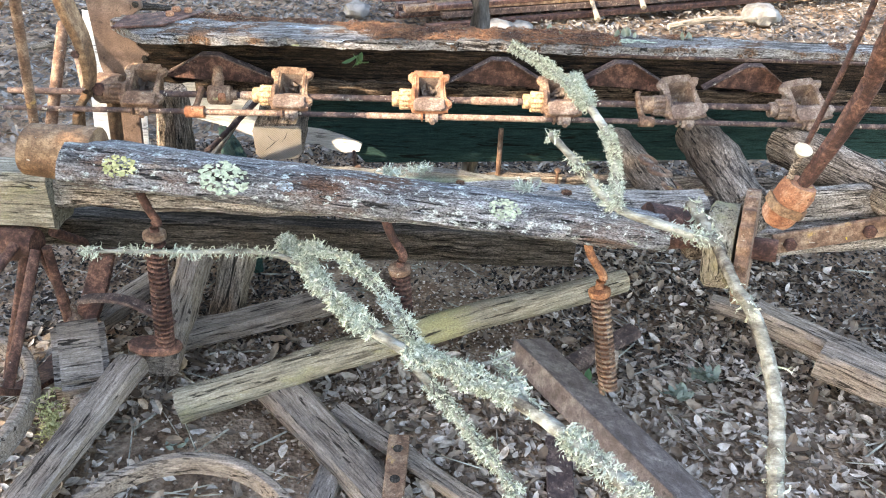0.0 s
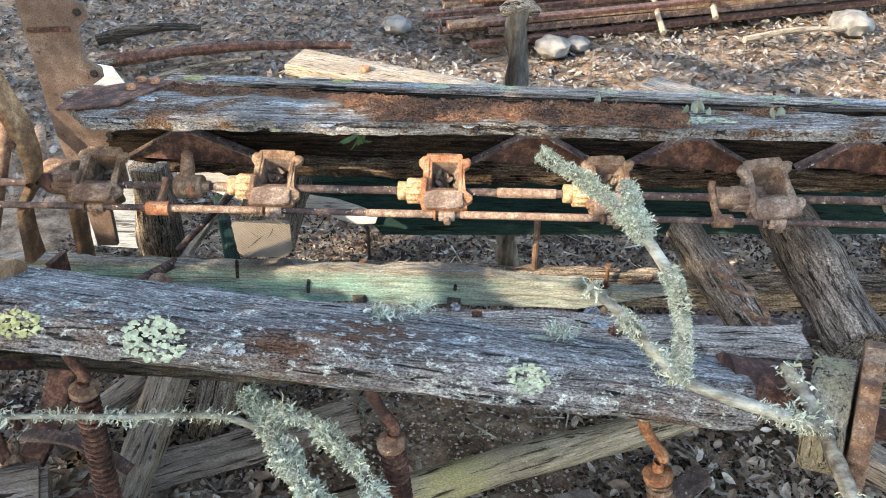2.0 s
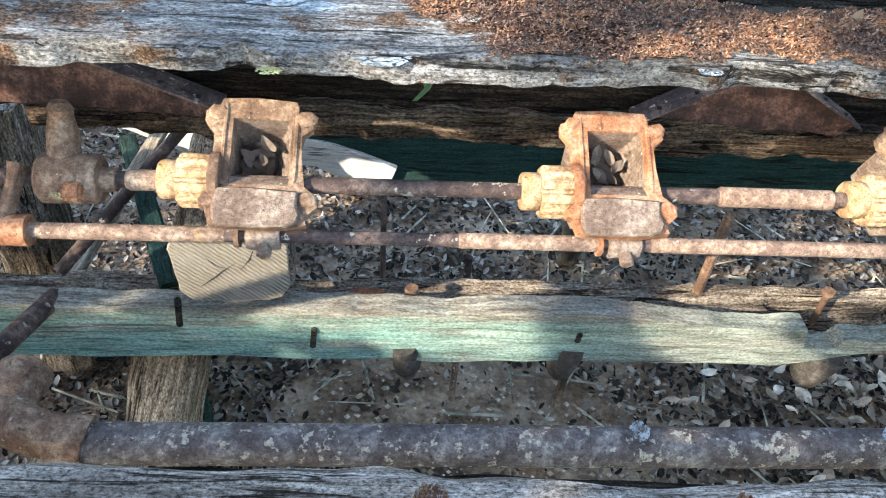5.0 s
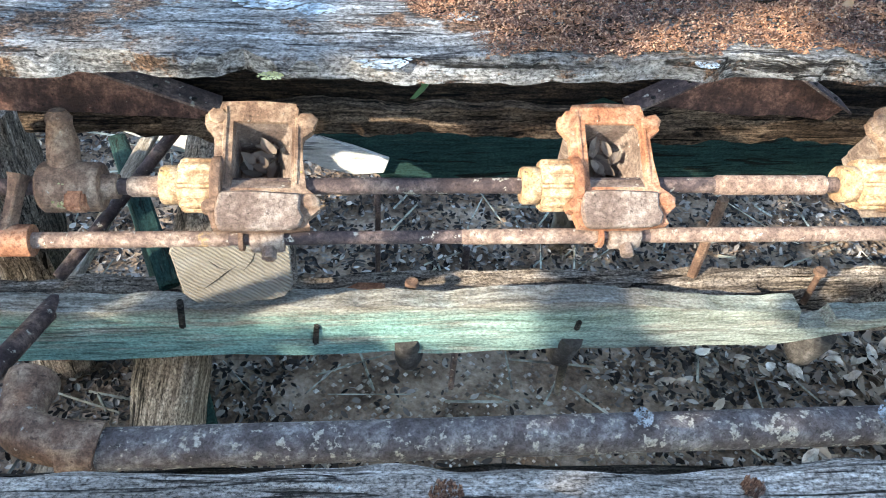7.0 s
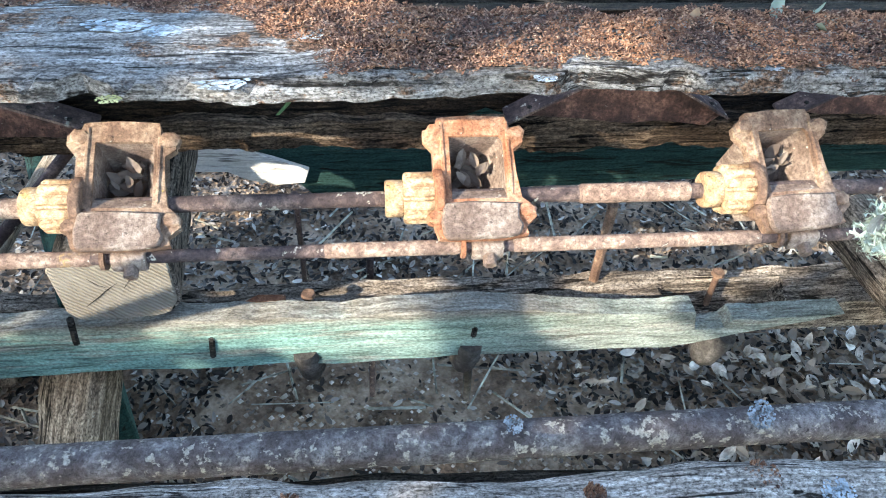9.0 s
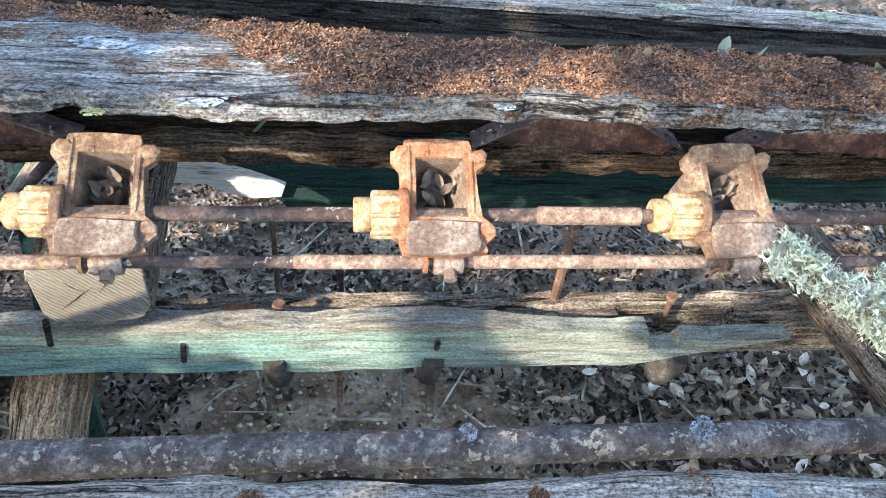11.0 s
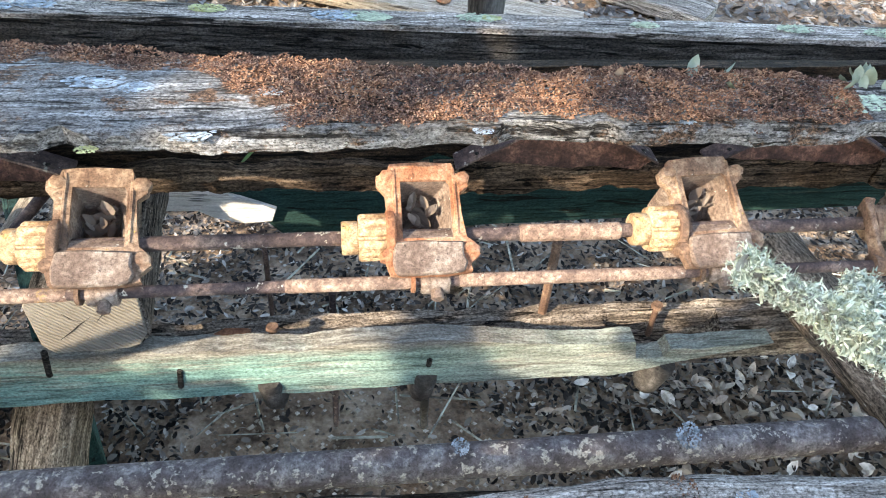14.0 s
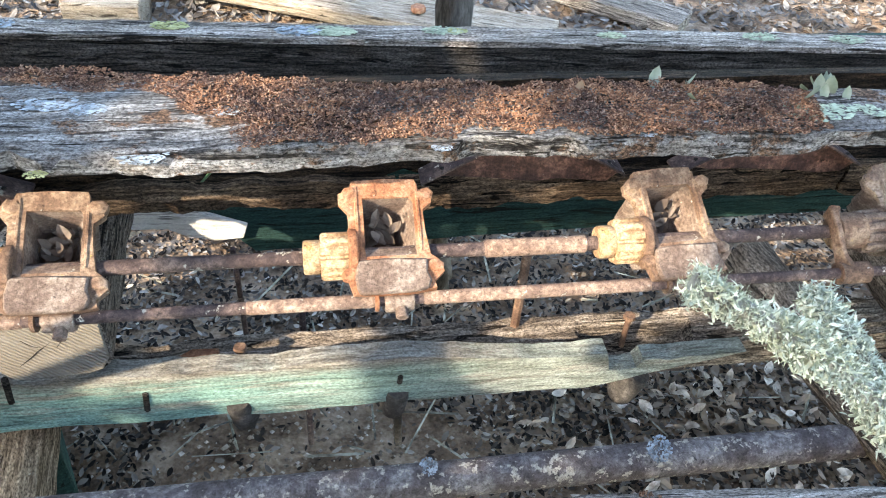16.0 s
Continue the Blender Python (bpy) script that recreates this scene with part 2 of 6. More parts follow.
LEAFG = n.done(n.mix(n.step(n.noise(60, 5), 0.35, 0.7), n.ramp(n.island(), [(0.0, (0.040, 0.034, 0.030)), (0.3, (0.115, 0.10, 0.088)), (0.7, (0.24, 0.215, 0.19)), (1.0, (0.40, 0.375, 0.34))]), (0.085, 0.074, 0.064)), n.noise(160, 4), 0.5, 0.001)
# leaf crumbs with the machine's shade painted in as darker colours
n = Nodes("shade_toned_leaf_crumbs", 0.8)
LEAFSHADE = n.done(n.ramp(n.island(), [(0.0, (0.008, 0.006, 0.005)), (0.45, (0.030, 0.024, 0.020)), (0.66, (0.100, 0.082, 0.068)), (0.88, (0.21, 0.18, 0.152)), (1.0, (0.38, 0.34, 0.295))]), n.noise(160, 4), 0.5, 0.001)
n = Nodes("single_dry_leaf", 0.7)
LEAFP = n.done(n.mix(n.step(n.noise(90, 5), 0.35, 0.7), n.ramp(n.chance(), [(0.0, (0.08, 0.054, 0.036)), (0.35, (0.22, 0.158, 0.108)), (0.7, (0.38, 0.305, 0.225)), (1.0, (0.56, 0.50, 0.42))]), (0.11, 0.080, 0.058)), n.noise(160, 4), 0.5, 0.001)
n = Nodes("shrivelled_cup_leaf", 0.75)
LEAFC = n.done(n.mix(n.step(n.noise(120, 5), 0.35, 0.7), n.ramp(n.chance(), [(0.0, (0.055, 0.038, 0.028)), (0.5, (0.12, 0.088, 0.068)), (1.0, (0.22, 0.172, 0.135))]), (0.065, 0.047, 0.036)), n.noise(200, 4), 0.6, 0.001)
n = Nodes("grey_green_sage_leaf", 0.7)
SAGE = n.done(n.ramp(n.noise(60, 5), [(0.3, (0.10, 0.125, 0.095)), (0.7, (0.23, 0.26, 0.21))]))
n = Nodes("green_plant_leaf", 0.6)
PLANT = n.done(n.ramp(n.noise(70, 5), [(0.3, (0.035, 0.075, 0.03)), (0.7, (0.09, 0.16, 0.07))]))
n = Nodes("branching_lichen", 0.95)
LICH = n.done(n.mix(n.step(n.noise(26, 5), 0.4, 0.65), n.ramp(n.island(), [(0.0, (0.20, 0.21, 0.14)), (0.5, (0.40, 0.415, 0.30)), (1.0, (0.66, 0.67, 0.53))]), n.ramp(n.island(), [(0.0, (0.22, 0.25, 0.205)), (1.0, (0.56, 0.60, 0.51))])))
n = Nodes("mint_crust_lichen", 0.95)
MINT = n.done(n.ramp(n.noise(190, 6, (1, 1, 1), 0.75), [(0.38, (0.15, 0.17, 0.125)), (0.5, (0.29, 0.33, 0.235)), (0.62, (0.40, 0.45, 0.33))]), n.noise(300, 4), 0.8, 0.001)
n = Nodes("white_crust_lichen", 0.95)
WHITEL = n.done(n.ramp(n.noise(160, 5, (1, 1, 1), 0.7), [(0.38, (0.09, 0.10, 0.105)), (0.60, (0.36, 0.40, 0.42))]), n.noise(260, 4), 0.8, 0.0015)
n = Nodes("yellow_crust_lichen", 0.95)
YELL = n.done(n.ramp(n.noise(140, 5), [(0.38, (0.20, 0.20, 0.08)), (0.62, (0.42, 0.42, 0.22))]), n.noise(260, 4), 0.8, 0.0015)
n = Nodes("brown_cushion_moss", 1.0)
MOSS = n.done(n.mix(n.step(n.noise(30, 8, (1, 1, 1), 0.75), 0.40, 0.56), n.ramp(n.island(), [(0.0, (0.100, 0.046, 0.026)), (0.5, (0.225, 0.115, 0.066)), (1.0, (0.40, 0.235, 0.142))]), n.ramp(n.island(), [(0.0, (0.034, 0.020, 0.016)), (0.7, (0.115, 0.068, 0.052)), (1.0, (0.25, 0.178, 0.135))])))
n = Nodes("grey_twig_bark", 0.95)
TWIG = n.done(n.ramp(n.noise(45, 8, (0.4, 1, 1), 0.7), [(0.38, (0.07, 0.06, 0.05)), (0.5, (0.20, 0.19, 0.155)), (0.62, (0.40, 0.40, 0.34))]), n.noise(90, 6), 0.8, 0.002)
n = Nodes("dark_tree_bark", 0.95)
BARK = n.done(n.ramp(n.noise(20, 8, (1, 1, 0.3), 0.7), [(0.39, (0.02, 0.016, 0.012)), (0.5, (0.085, 0.072, 0.06)), (0.61, (0.21, 0.185, 0.155))]), n.noise(20, 8, (1, 1, 0.3)), 1.0, 0.01)
n = Nodes("oak_crown_leaf", 0.6)
CROWN = n.done(n.ramp(n.island(), [(0.0, (0.035, 0.055, 0.02)), (1.0, (0.09, 0.12, 0.05))]))
n = Nodes("pale_fungus_skin", 0.8)
FUNG = n.done(n.ramp(n.noise(60, 5), [(0.35, (0.42, 0.36, 0.25)), (0.65, (0.62, 0.56, 0.43))]))
n = Nodes("grey_field_stone", 0.9)
STONE = n.done(n.ramp(n.noise(14, 8), [(0.38, (0.10, 0.094, 0.085)), (0.62, (0.26, 0.245, 0.22))]), n.noise(50, 6), 0.8, 0.004)


# ---------------------------------------------------------------- building helpers
WM = {}                                  # world matrix of everything that may become a parent
I4 = Matrix.Identity(4)
YAW = 3.7
MACH = Matrix.Translation((0, 1.16, 0)) @ Matrix.Rotation(radians(YAW), 4, "Z") @ Matrix.Translation((0, -1.16, 0))   # the machine's own frame


def mesh_of(bm, name, material, smooth=True):
    if not isinstance(bm, bmesh.types.BMesh):
        me = bpy.data.meshes.new(name)
        me.from_pydata(*bm)
    else:
        bmesh.ops.recalc_face_normals(bm, faces=bm.faces)
        me = bpy.data.meshes.new(name)
        bm.to_mesh(me)
        bm.free()
    me.materials.append(material)
    if smooth:
        me.shade_smooth()
        me.set_sharp_from_angle(angle=radians(42))
    return me


def thing(name, label, category, at=(0, 0, 0), group="", kind=""):
    ob = new(name)
    ob.empty_display_size = 0.02
    ob.matrix_basis = WM[ob] = Matrix.Translation(at)
    return tagged(ob, label, category, group, kind)


def part(name, bm, material, parent, label="", m=I4, smooth=True):
    ob = new(name, bm if isinstance(bm, bpy.types.Mesh) else mesh_of(bm, name, material, smooth))
    ob.parent, ob.matrix_parent_inverse, ob.matrix_basis = parent, WM[parent].inverted(), m
    WM[ob] = m.copy()
    return tagged(ob, label)


def solo(name, bm, material, label, category, m=I4, group="", kind="", smooth=True):
    ob = new(name, bm if isinstance(bm, bpy.types.Mesh) else mesh_of(bm, name, material, smooth))
    ob.matrix_basis = WM[ob] = m.copy()
    return tagged(ob, label, category, group, kind)


def between(a, b, roll=0.0):
    """A frame at a whose x axis runs to b, with z as upright as may be; and the distance."""
    a, b = Vector(a), Vector(b)
    x = (b - a).normalized()
    up = Vector((0, 0, 1)) if abs(x.z) < 0.95 else Vector((0, 1, 0))
    y = up.cross(x).normalized()
    z = x.cross(y)
    m = Matrix((x, y, z)).transposed().to_4x4()
    m.translation = a
    return m @ Matrix.Rotation(radians(roll), 4, "X"), (b - a).length


def circle(r, n=12, squash=1.0):
    return [(r * math.cos(6.28318 * i / n), r * squash * math.sin(6.28318 * i / n)) for i in range(n)]


def box_section(w, h, k=3, bevel=0.004):
    """Points round a rectangle of width w and height h, k to a side, with broken corners."""
    pts = []
    for (ax, az), (bx, bz) in (((-1, -1), (1, -1)), ((1, -1), (1, 1)), ((1, 1), (-1, 1)), ((-1, 1), (-1, -1))):
        for i in range(k):
            f = (i + 0.5) / k if k < 3 else i / (k - 1)
            x, z = (ax + (bx - ax) * f) * w / 2, (az + (bz - az) * f) * h / 2
            if ax == bx:
                z = max(-h / 2 + bevel, min(h / 2 - bevel, z))
            else:
                x = max(-w / 2 + bevel, min(w / 2 - bevel, x))
            pts.append((x, z))
    return pts


def sweep(bm, centres, section, scales=None, rough=0.0, freq=30.0, along=0.35, seed=0.0, cap=True):
    """Sweeps a closed section (y, z) along centres (local points); rough: how far noise moves the surface."""
    centres = [Vector(c) for c in centres]
    count, rings = len(section), []
    for i, c in enumerate(centres):
        d = (centres[min(i + 1, len(centres) - 1)] - centres[max(i - 1, 0)]).normalized()
        up = Vector((0, 0, 1)) if abs(d.z) < 0.9 else Vector((1, 0, 0))
        side = up.cross(d).normalized()
        top = d.cross(side)
        s = scales[i] if scales else 1.0
        ring = []
        for y, z in section:
            p = c + side * (y * s) + top * (z * s)
            if rough:
                q = Vector((p.x * along, p.y, p.z)) * freq + Vector((seed, seed * 1.7, 0))
                p += (p - c).normalized() * (noise.noise(q) * rough + noise.noise(q * 2.7) * rough * 0.5)
            ring.append(bm.verts.new(p))
        rings.append(ring)
    for a, b in zip(rings, rings[1:]):
        for j in range(count):
            bm.faces.new((a[j], a[(j + 1) % count], b[(j + 1) % count], b[j]))
    if cap:
        bm.faces.new(rings[0])
        bm.faces.new(rings[-1][::-1])
    return bm


def bar(length, section, segs=24, taper=(1, 1), bow=0.0, rough=0.002, freq=30.0, seed=0.0, along=0.35):
    """A bar from x = 0 to length, tapered, bowed and roughened."""
    pts = [(length * i / segs, 0, bow * math.sin(math.pi * i / segs)) for i in range(segs + 1)]
    return sweep(bmesh.new(), pts, section, [taper[0] + (taper[1] - taper[0]) * i / segs for i in range(segs + 1)], rough, freq, along, seed)


def ease(pts, n):
    """n + 1 points on a smooth curve through pts."""
    pts, out = [Vector(p) for p in pts], []
    for i in range(n + 1):
        f = i / n * (len(pts) - 1)
        k = min(int(f), len(pts) - 2)
        t = f - k
        p0, p1, p2, p3 = pts[max(k - 1, 0)], pts[k], pts[k + 1], pts[min(k + 2, len(pts) - 1)]
        out.append(0.5 * (2 * p1 + (p2 - p0) * t + (2 * p0 - 5 * p1 + 4 * p2 - p3) * t * t + (3 * p1 - p0 - 3 * p2 + p3) * t ** 3))
    return out


def slab(u0, u1, front, back, top, bottom, nu=60, nv=8):
    """A board from u0 to u1: front(u) and back(u) are its edges in v, top(u, v) and bottom(u, v) its faces."""
    bm, grids = bmesh.new(), []
    for face in (top, bottom):
        g = []
        for i in range(nu + 1):
            u = u0 + (u1 - u0) * i / nu
            f, b = front(u), back(u)
            g.append([bm.verts.new((u, f + (b - f) * j / nv, face(u, f + (b - f) * j / nv))) for j in range(nv + 1)])
        grids.append(g)
    t, b = grids
    for i in range(nu):
        for j in range(nv):
            bm.faces.new((t[i][j], t[i + 1][j], t[i + 1][j + 1], t[i][j + 1]))
            bm.faces.new((b[i][j], b[i][j + 1], b[i + 1][j + 1], b[i + 1][j]))
        bm.faces.new((t[i][0], b[i][0], b[i + 1][0], t[i + 1][0]))
        bm.faces.new((t[i][nv], t[i + 1][nv], b[i + 1][nv], b[i][nv]))
    for j in range(nv):
        bm.faces.new((t[0][j], t[0][j + 1], b[0][j + 1], b[0][j]))
        bm.faces.new((t[nu][j], b[nu][j], b[nu][j + 1], t[nu][j + 1]))
    return bm


def fuzz(u, v, f, a, s=0.0):
    return (noise.noise(Vector((u * f, v * f, s))) + 0.5 * noise.noise(Vector((u * f * 2.3, v * f * 2.3, s + 9)))) * a


def prism(outline, z0, z1, bevel=0.0006):
    """A plate with the given outline (x, y), from z0 to z1, its edges broken."""
    bm = bmesh.new()
    vs = [bm.verts.new((x, y, z0)) for x, y in outline]
    f = bm.faces.new(vs)
    up = bmesh.ops.extrude_face_region(bm, geom=[f])["geom"]
    bmesh.ops.translate(bm, vec=(0, 0, z1 - z0), verts=[v for v in up if isinstance(v, bmesh.types.BMVert)])
    if bevel:
        bmesh.ops.bevel(bm, geom=[e for e in bm.edges], offset=bevel, segments=1, affect="EDGES")
    return bm


def ring_plate(outer, inner, z0, z1):
    """A plate between two outlines that have the same number of points."""
    bm, n = bmesh.new(), len(outer)
    a, b = ([bm.verts.new((x, y, z)) for x, y in outer] for z in (z0, z1))
    c, d = ([bm.verts.new((x, y, z)) for x, y in inner] for z in (z0, z1))
    for i in range(n):
        j = (i + 1) % n
        for quad in ((a[i], a[j], b[j], b[i]), (c[j], c[i], d[i], d[j]), (b[i], b[j], d[j], d[i]), (a[j], a[i], c[i], c[j])):
            bm.faces.new(quad)
    return bm


def block(w, d, h, bevel=0.002, at=(0, 0, 0)):
    bm = bmesh.new()
    bmesh.ops.create_cube(bm, size=1.0, matrix=Matrix.Translation(at) @ Matrix.Diagonal((w, d, h, 1)))
    bmesh.ops.bevel(bm, geom=list(bm.edges), offset=bevel, segments=2, affect="EDGES")
    return bm


def rod(a, b, r, n=12, segs=1):
    a, b = Vector(a), Vector(b)
    return sweep(bmesh.new(), [a.lerp(b, i / segs) for i in range(segs + 1)], circle(r, n))


def nut(r, h):
    return prism(circle(r, 6), 0, h, r * 0.12)


def coil(length, r, wire, turns):
    pts = []
    for i in range(turns * 10 + 1):
        a = 6.28318 * i / 10
        pts.append((r * math.cos(a), r * math.sin(a), -length * i / (turns * 10)))
    return sweep(bmesh.new(), pts, circle(wire, 5))


def crust(radius, seed, lobes=26, thick=0.0016):
    """A lobed crust of lichen: a thin, uneven cushion."""
    rnd = random.Random(seed)
    bm = bmesh.new()
    mid = bm.verts.new((0, 0, thick))
    rings = []
    for k, f in enumerate((0.45, 0.8, 1.0)):
        ring = []
        for i in range(lobes):
            a = 6.28318 * i / lobes
            r = radius * f * (1 + (0.38 * noise.noise(Vector((math.cos(a) * 1.6, math.sin(a) * 1.6, seed))) + rnd.uniform(-0.13, 0.13)) * f)
            ring.append(bm.verts.new((r * math.cos(a), r * math.sin(a), thick * (1.0, 0.9, 0.0)[k] + rnd.uniform(0, thick * 0.5) * (k < 2))))
        rings.append(ring)
    for i in range(lobes):
        j = (i + 1) % lobes
        bm.faces.new((mid, rings[0][i], rings[0][j]))
        for a, b in zip(rings, rings[1:]):
            bm.faces.new((a[i], b[i], b[j], a[j]))
    return bm


def crust_cluster(radius, seed, thick=0.0014):
    """A patch of lichen made of many small crusts."""
    rnd, bm = random.Random(seed), bmesh.new()
    for k in range(190):
        a, d = rnd.uniform(0, 6.28), radius * math.sqrt(rnd.random()) * 0.95
        small = crust(radius * rnd.uniform(0.03, 0.115), seed * 7 + k, 8, thick * rnd.uniform(0.15, 0.4))
        me = bpy.data.meshes.new("crust")
        bmesh.ops.translate(small, vec=(d * math.cos(a), d * math.sin(a), rnd.uniform(-0.0003, 0.0004)), verts=small.verts)
        small.to_mesh(me)
        small.free()
        bm.from_mesh(me)
        bpy.data.meshes.remove(me)
    return bm


class Soup:
    """Many small pieces gathered into one mesh."""

    def __init__(self):
        self.v, self.f = [], []

    def add(self, verts, faces):
        k = len(self.v)
        self.v += [tuple(p) for p in verts]
        self.f += [tuple(i + k for i in f) for f in faces]

    def data(self):
        return self.v, [], self.f


LEAF_FACES = [(0, 1, 4, 3), (1, 2, 5, 4), (3, 4, 7, 6), (4, 5, 8, 7), (0, 9, 1), (1, 9, 2), (6, 7, 10), (7, 8, 10)]


def leaf_points(length, width, curl, cup):
    """A pointed oval leaf lying along x, curled along its length and cupped across."""
    pts = []
    for x, w in ((-0.25, 0.82), (0.05, 1.0), (0.30, 0.68)):
        for s in (-1, 0, 1):
            pts.append(Vector((x * length, s * w * width / 2, curl * length * x * x * 4 + cup * width * abs(s) * w)))
    pts.append(Vector((-0.5 * length, 0, curl * length)))
    pts.append(Vector((0.5 * length, 0, curl * length)))
    return pts


def frond(soup, at, way, size, rnd):
    """One forked, curling ribbon of beard lichen."""
    way = Vector(way).normalized()
    side = way.cross(Vector((rnd.uniform(-1, 1), rnd.uniform(-1, 1), rnd.uniform(-1, 1)))).normalized()
    p, w, rows = Vector(at), size * rnd.uniform(0.08, 0.13), []
    for k in range(4):
        rows.append((p - side * w, p + side * w))
        p = p + way * (size / 3.2)
        way = (way + Vector((rnd.uniform(-1, 1), rnd.uniform(-1, 1), rnd.uniform(-1.1, 0.9))) * 1.05).normalized()
        side = (side + Vector((rnd.uniform(-1, 1), rnd.uniform(-1, 1), rnd.uniform(-1, 1))) * 0.5).normalized()
        w *= 0.86
    verts = [q for r in rows for q in r]
    faces = [(2 * k, 2 * k + 1, 2 * k + 3, 2 * k + 2) for k in range(3)]
    for row in (1, 2, 3):
        q = rows[row][rnd.randrange(2)]
        d = (side * rnd.uniform(-1.2, 1.2) + Vector((rnd.uniform(-1, 1), rnd.uniform(-1, 1), rnd.uniform(-1, 1))) * 0.7).normalized() * size * rnd.uniform(0.25, 0.45)
        verts += [q, q + way * size * 0.13, q + d]
        faces.append((len(verts) - 3, len(verts) - 2, len(verts) - 1))
    soup.add(verts, faces)


# ---------------------------------------------------------------- ground
def ground_z(x, y):
    near = max(0.0, 1 - (abs(x) + abs(y - 1.5)) / 9)
    return (fuzz(x, y, 1.6, 0.035) + fuzz(x, y, 7, 0.010, 3)) * near - 0.012


def axis(lo, a, b, hi, step):
    mid = [a + step * i for i in range(int((b - a) / step) + 1)]
    out, d, x = [], step, mid[-1]
    while x < hi:
        d *= 1.35
        x += d
        out.append(x)
    low, d, x = [], step, a
    while x > lo:
        d *= 1.35
        x -= d
        low.append(x)
    return low[::-1] + mid + out


gx, gy = axis(-300, -1.6, 2.0, 300, 0.025), axis(-300, 0.4, 3.6, 300, 0.025)
verts = [(x, y, ground_z(x, y)) for y in gy for x in gx]
w = len(gx)
faces = [(j * w + i, j * w + i + 1, (j + 1) * w + i + 1, (j + 1) * w + i) for j in range(len(gy) - 1) for i in range(w - 1)]
ground = solo("ground", (verts, [], faces), SOIL, "dry brown soil strewn with leaf crumbs", "ground", kind="structure")

# ---------------------------------------------------------------- unseen tree added behind the camera, whose crown shades the machine
# gaps cut in the added crown along the sun's rays to chosen lit spots
GAPS = [((-0.05, 1.18, 0.40), 0.15), ((0.10, 1.17, 0.34), 0.15), ((0.20, 1.19, 0.33), 0.11), ((-0.06, 1.18, 0.21), 0.12), ((0.11, 1.18, 0.22), 0.08), ((-0.19, 1.16, 0.28), 0.09),
        ((-0.40, 1.47, 0.30), 0.24), ((-0.15, 1.46, 0.15), 0.13), ((-0.20, 2.42, 0.08), 0.17), ((-0.55, 2.45, 0.05), 0.16), ((0.95, 3.05, 0.0), 0.42), ((1.0, 2.75, 0.0), 0.18),
        ((1.25, 2.6, 0.0), 0.2), ((1.6, 2.95, 0.0), 0.42), ((-0.47, 1.12, 0.40), 0.08), ((0.16, 1.45, 0.166), 0.06), ((0.438, 1.45, 0.171), 0.08), ((0.31, 1.53, 0.02), 0.08),
        ((1.55, 3.5, 0.0), 0.35), ((2.1, 3.3, 0.0), 0.3)]
# smaller gaps in the low bough of the same added tree, aimed at sharper sun patches
LOW_GAPS = [((-0.07, 1.193, 0.440), 0.026), ((-0.186, 1.18, 0.369), 0.014), ((-0.180, 1.18, 0.244), 0.020), ((-0.215, 1.137, 0.312), 0.010),
            ((0.015, 1.165, 0.351), 0.036), ((0.034, 1.15, 0.336), 0.026), ((-0.022, 1.137, 0.324), 0.018), ((0.085, 1.14, 0.331), 0.016), ((0.125, 1.14, 0.331), 0.016),
            ((0.113, 1.165, 0.351), 0.022), ((0.182, 1.17, 0.355), 0.032), ((0.183, 1.24, 0.356), 0.022), ((-0.100, 1.18, 0.213), 0.020), ((-0.060, 1.18, 0.210), 0.026), ((-0.028, 1.18, 0.200), 0.014),
            ((0.112, 1.18, 0.220), 0.026), ((0.238, 1.236, 0.206), 0.008), ((0.163, 1.45, 0.166), 0.016), ((0.438, 1.45, 0.171), 0.030), ((0.308, 1.529, 0.02), 0.03), ((-0.128, 1.25, 0.324), 0.012),
            ((-0.15, 1.45, 0.155), 0.06), ((-0.36, 1.47, 0.25), 0.16)]
crown_at = Vector((0.15, 1.7, 0.2)) + sun_dir * 7.5
oak = thing("added_shade_oak", "unseen oak with dark trunk, added to shade the machine", "tree", (-5.8, -1.7, 0))
soup, rnd = Soup(), random.Random(5)
side = sun_dir.cross(Vector((0, 0, 1))).normalized()
rise = side.cross(sun_dir)
for k in range(25000):
    a, b, c = rnd.uniform(-1, 1), rnd.uniform(-1, 1), rnd.uniform(-1, 1)
    if a * a + b * b + c * c > 1 + 0.25 * noise.noise(Vector((a, b, c)) * 3):
        continue
    p = crown_at + side * a * 3.1 + rise * b * 2.7 + sun_dir * c * 1.3
    if any(((p - Vector(g)) - sun_dir * (p - Vector(g)).dot(sun_dir)).length < r + 0.035 for g, r in GAPS):
        continue
    x = Vector((rnd.uniform(-1, 1), rnd.uniform(-1, 1), rnd.uniform(-1, 1))).normalized()
    y = x.cross(Vector((rnd.uniform(-1, 1), rnd.uniform(-1, 1), rnd.uniform(-1, 1)))).normalized()
    s = rnd.uniform(0.07, 0.11)
    soup.add((p - x * s, p - y * s * 0.5, p + x * s, p + y * s * 0.5), ((0, 1, 2, 3),))
part("crown", soup.data(), CROWN, oak)
soup = Soup()
low_at = Vector((0.10, 1.22, 0.30)) + sun_dir * 1.7
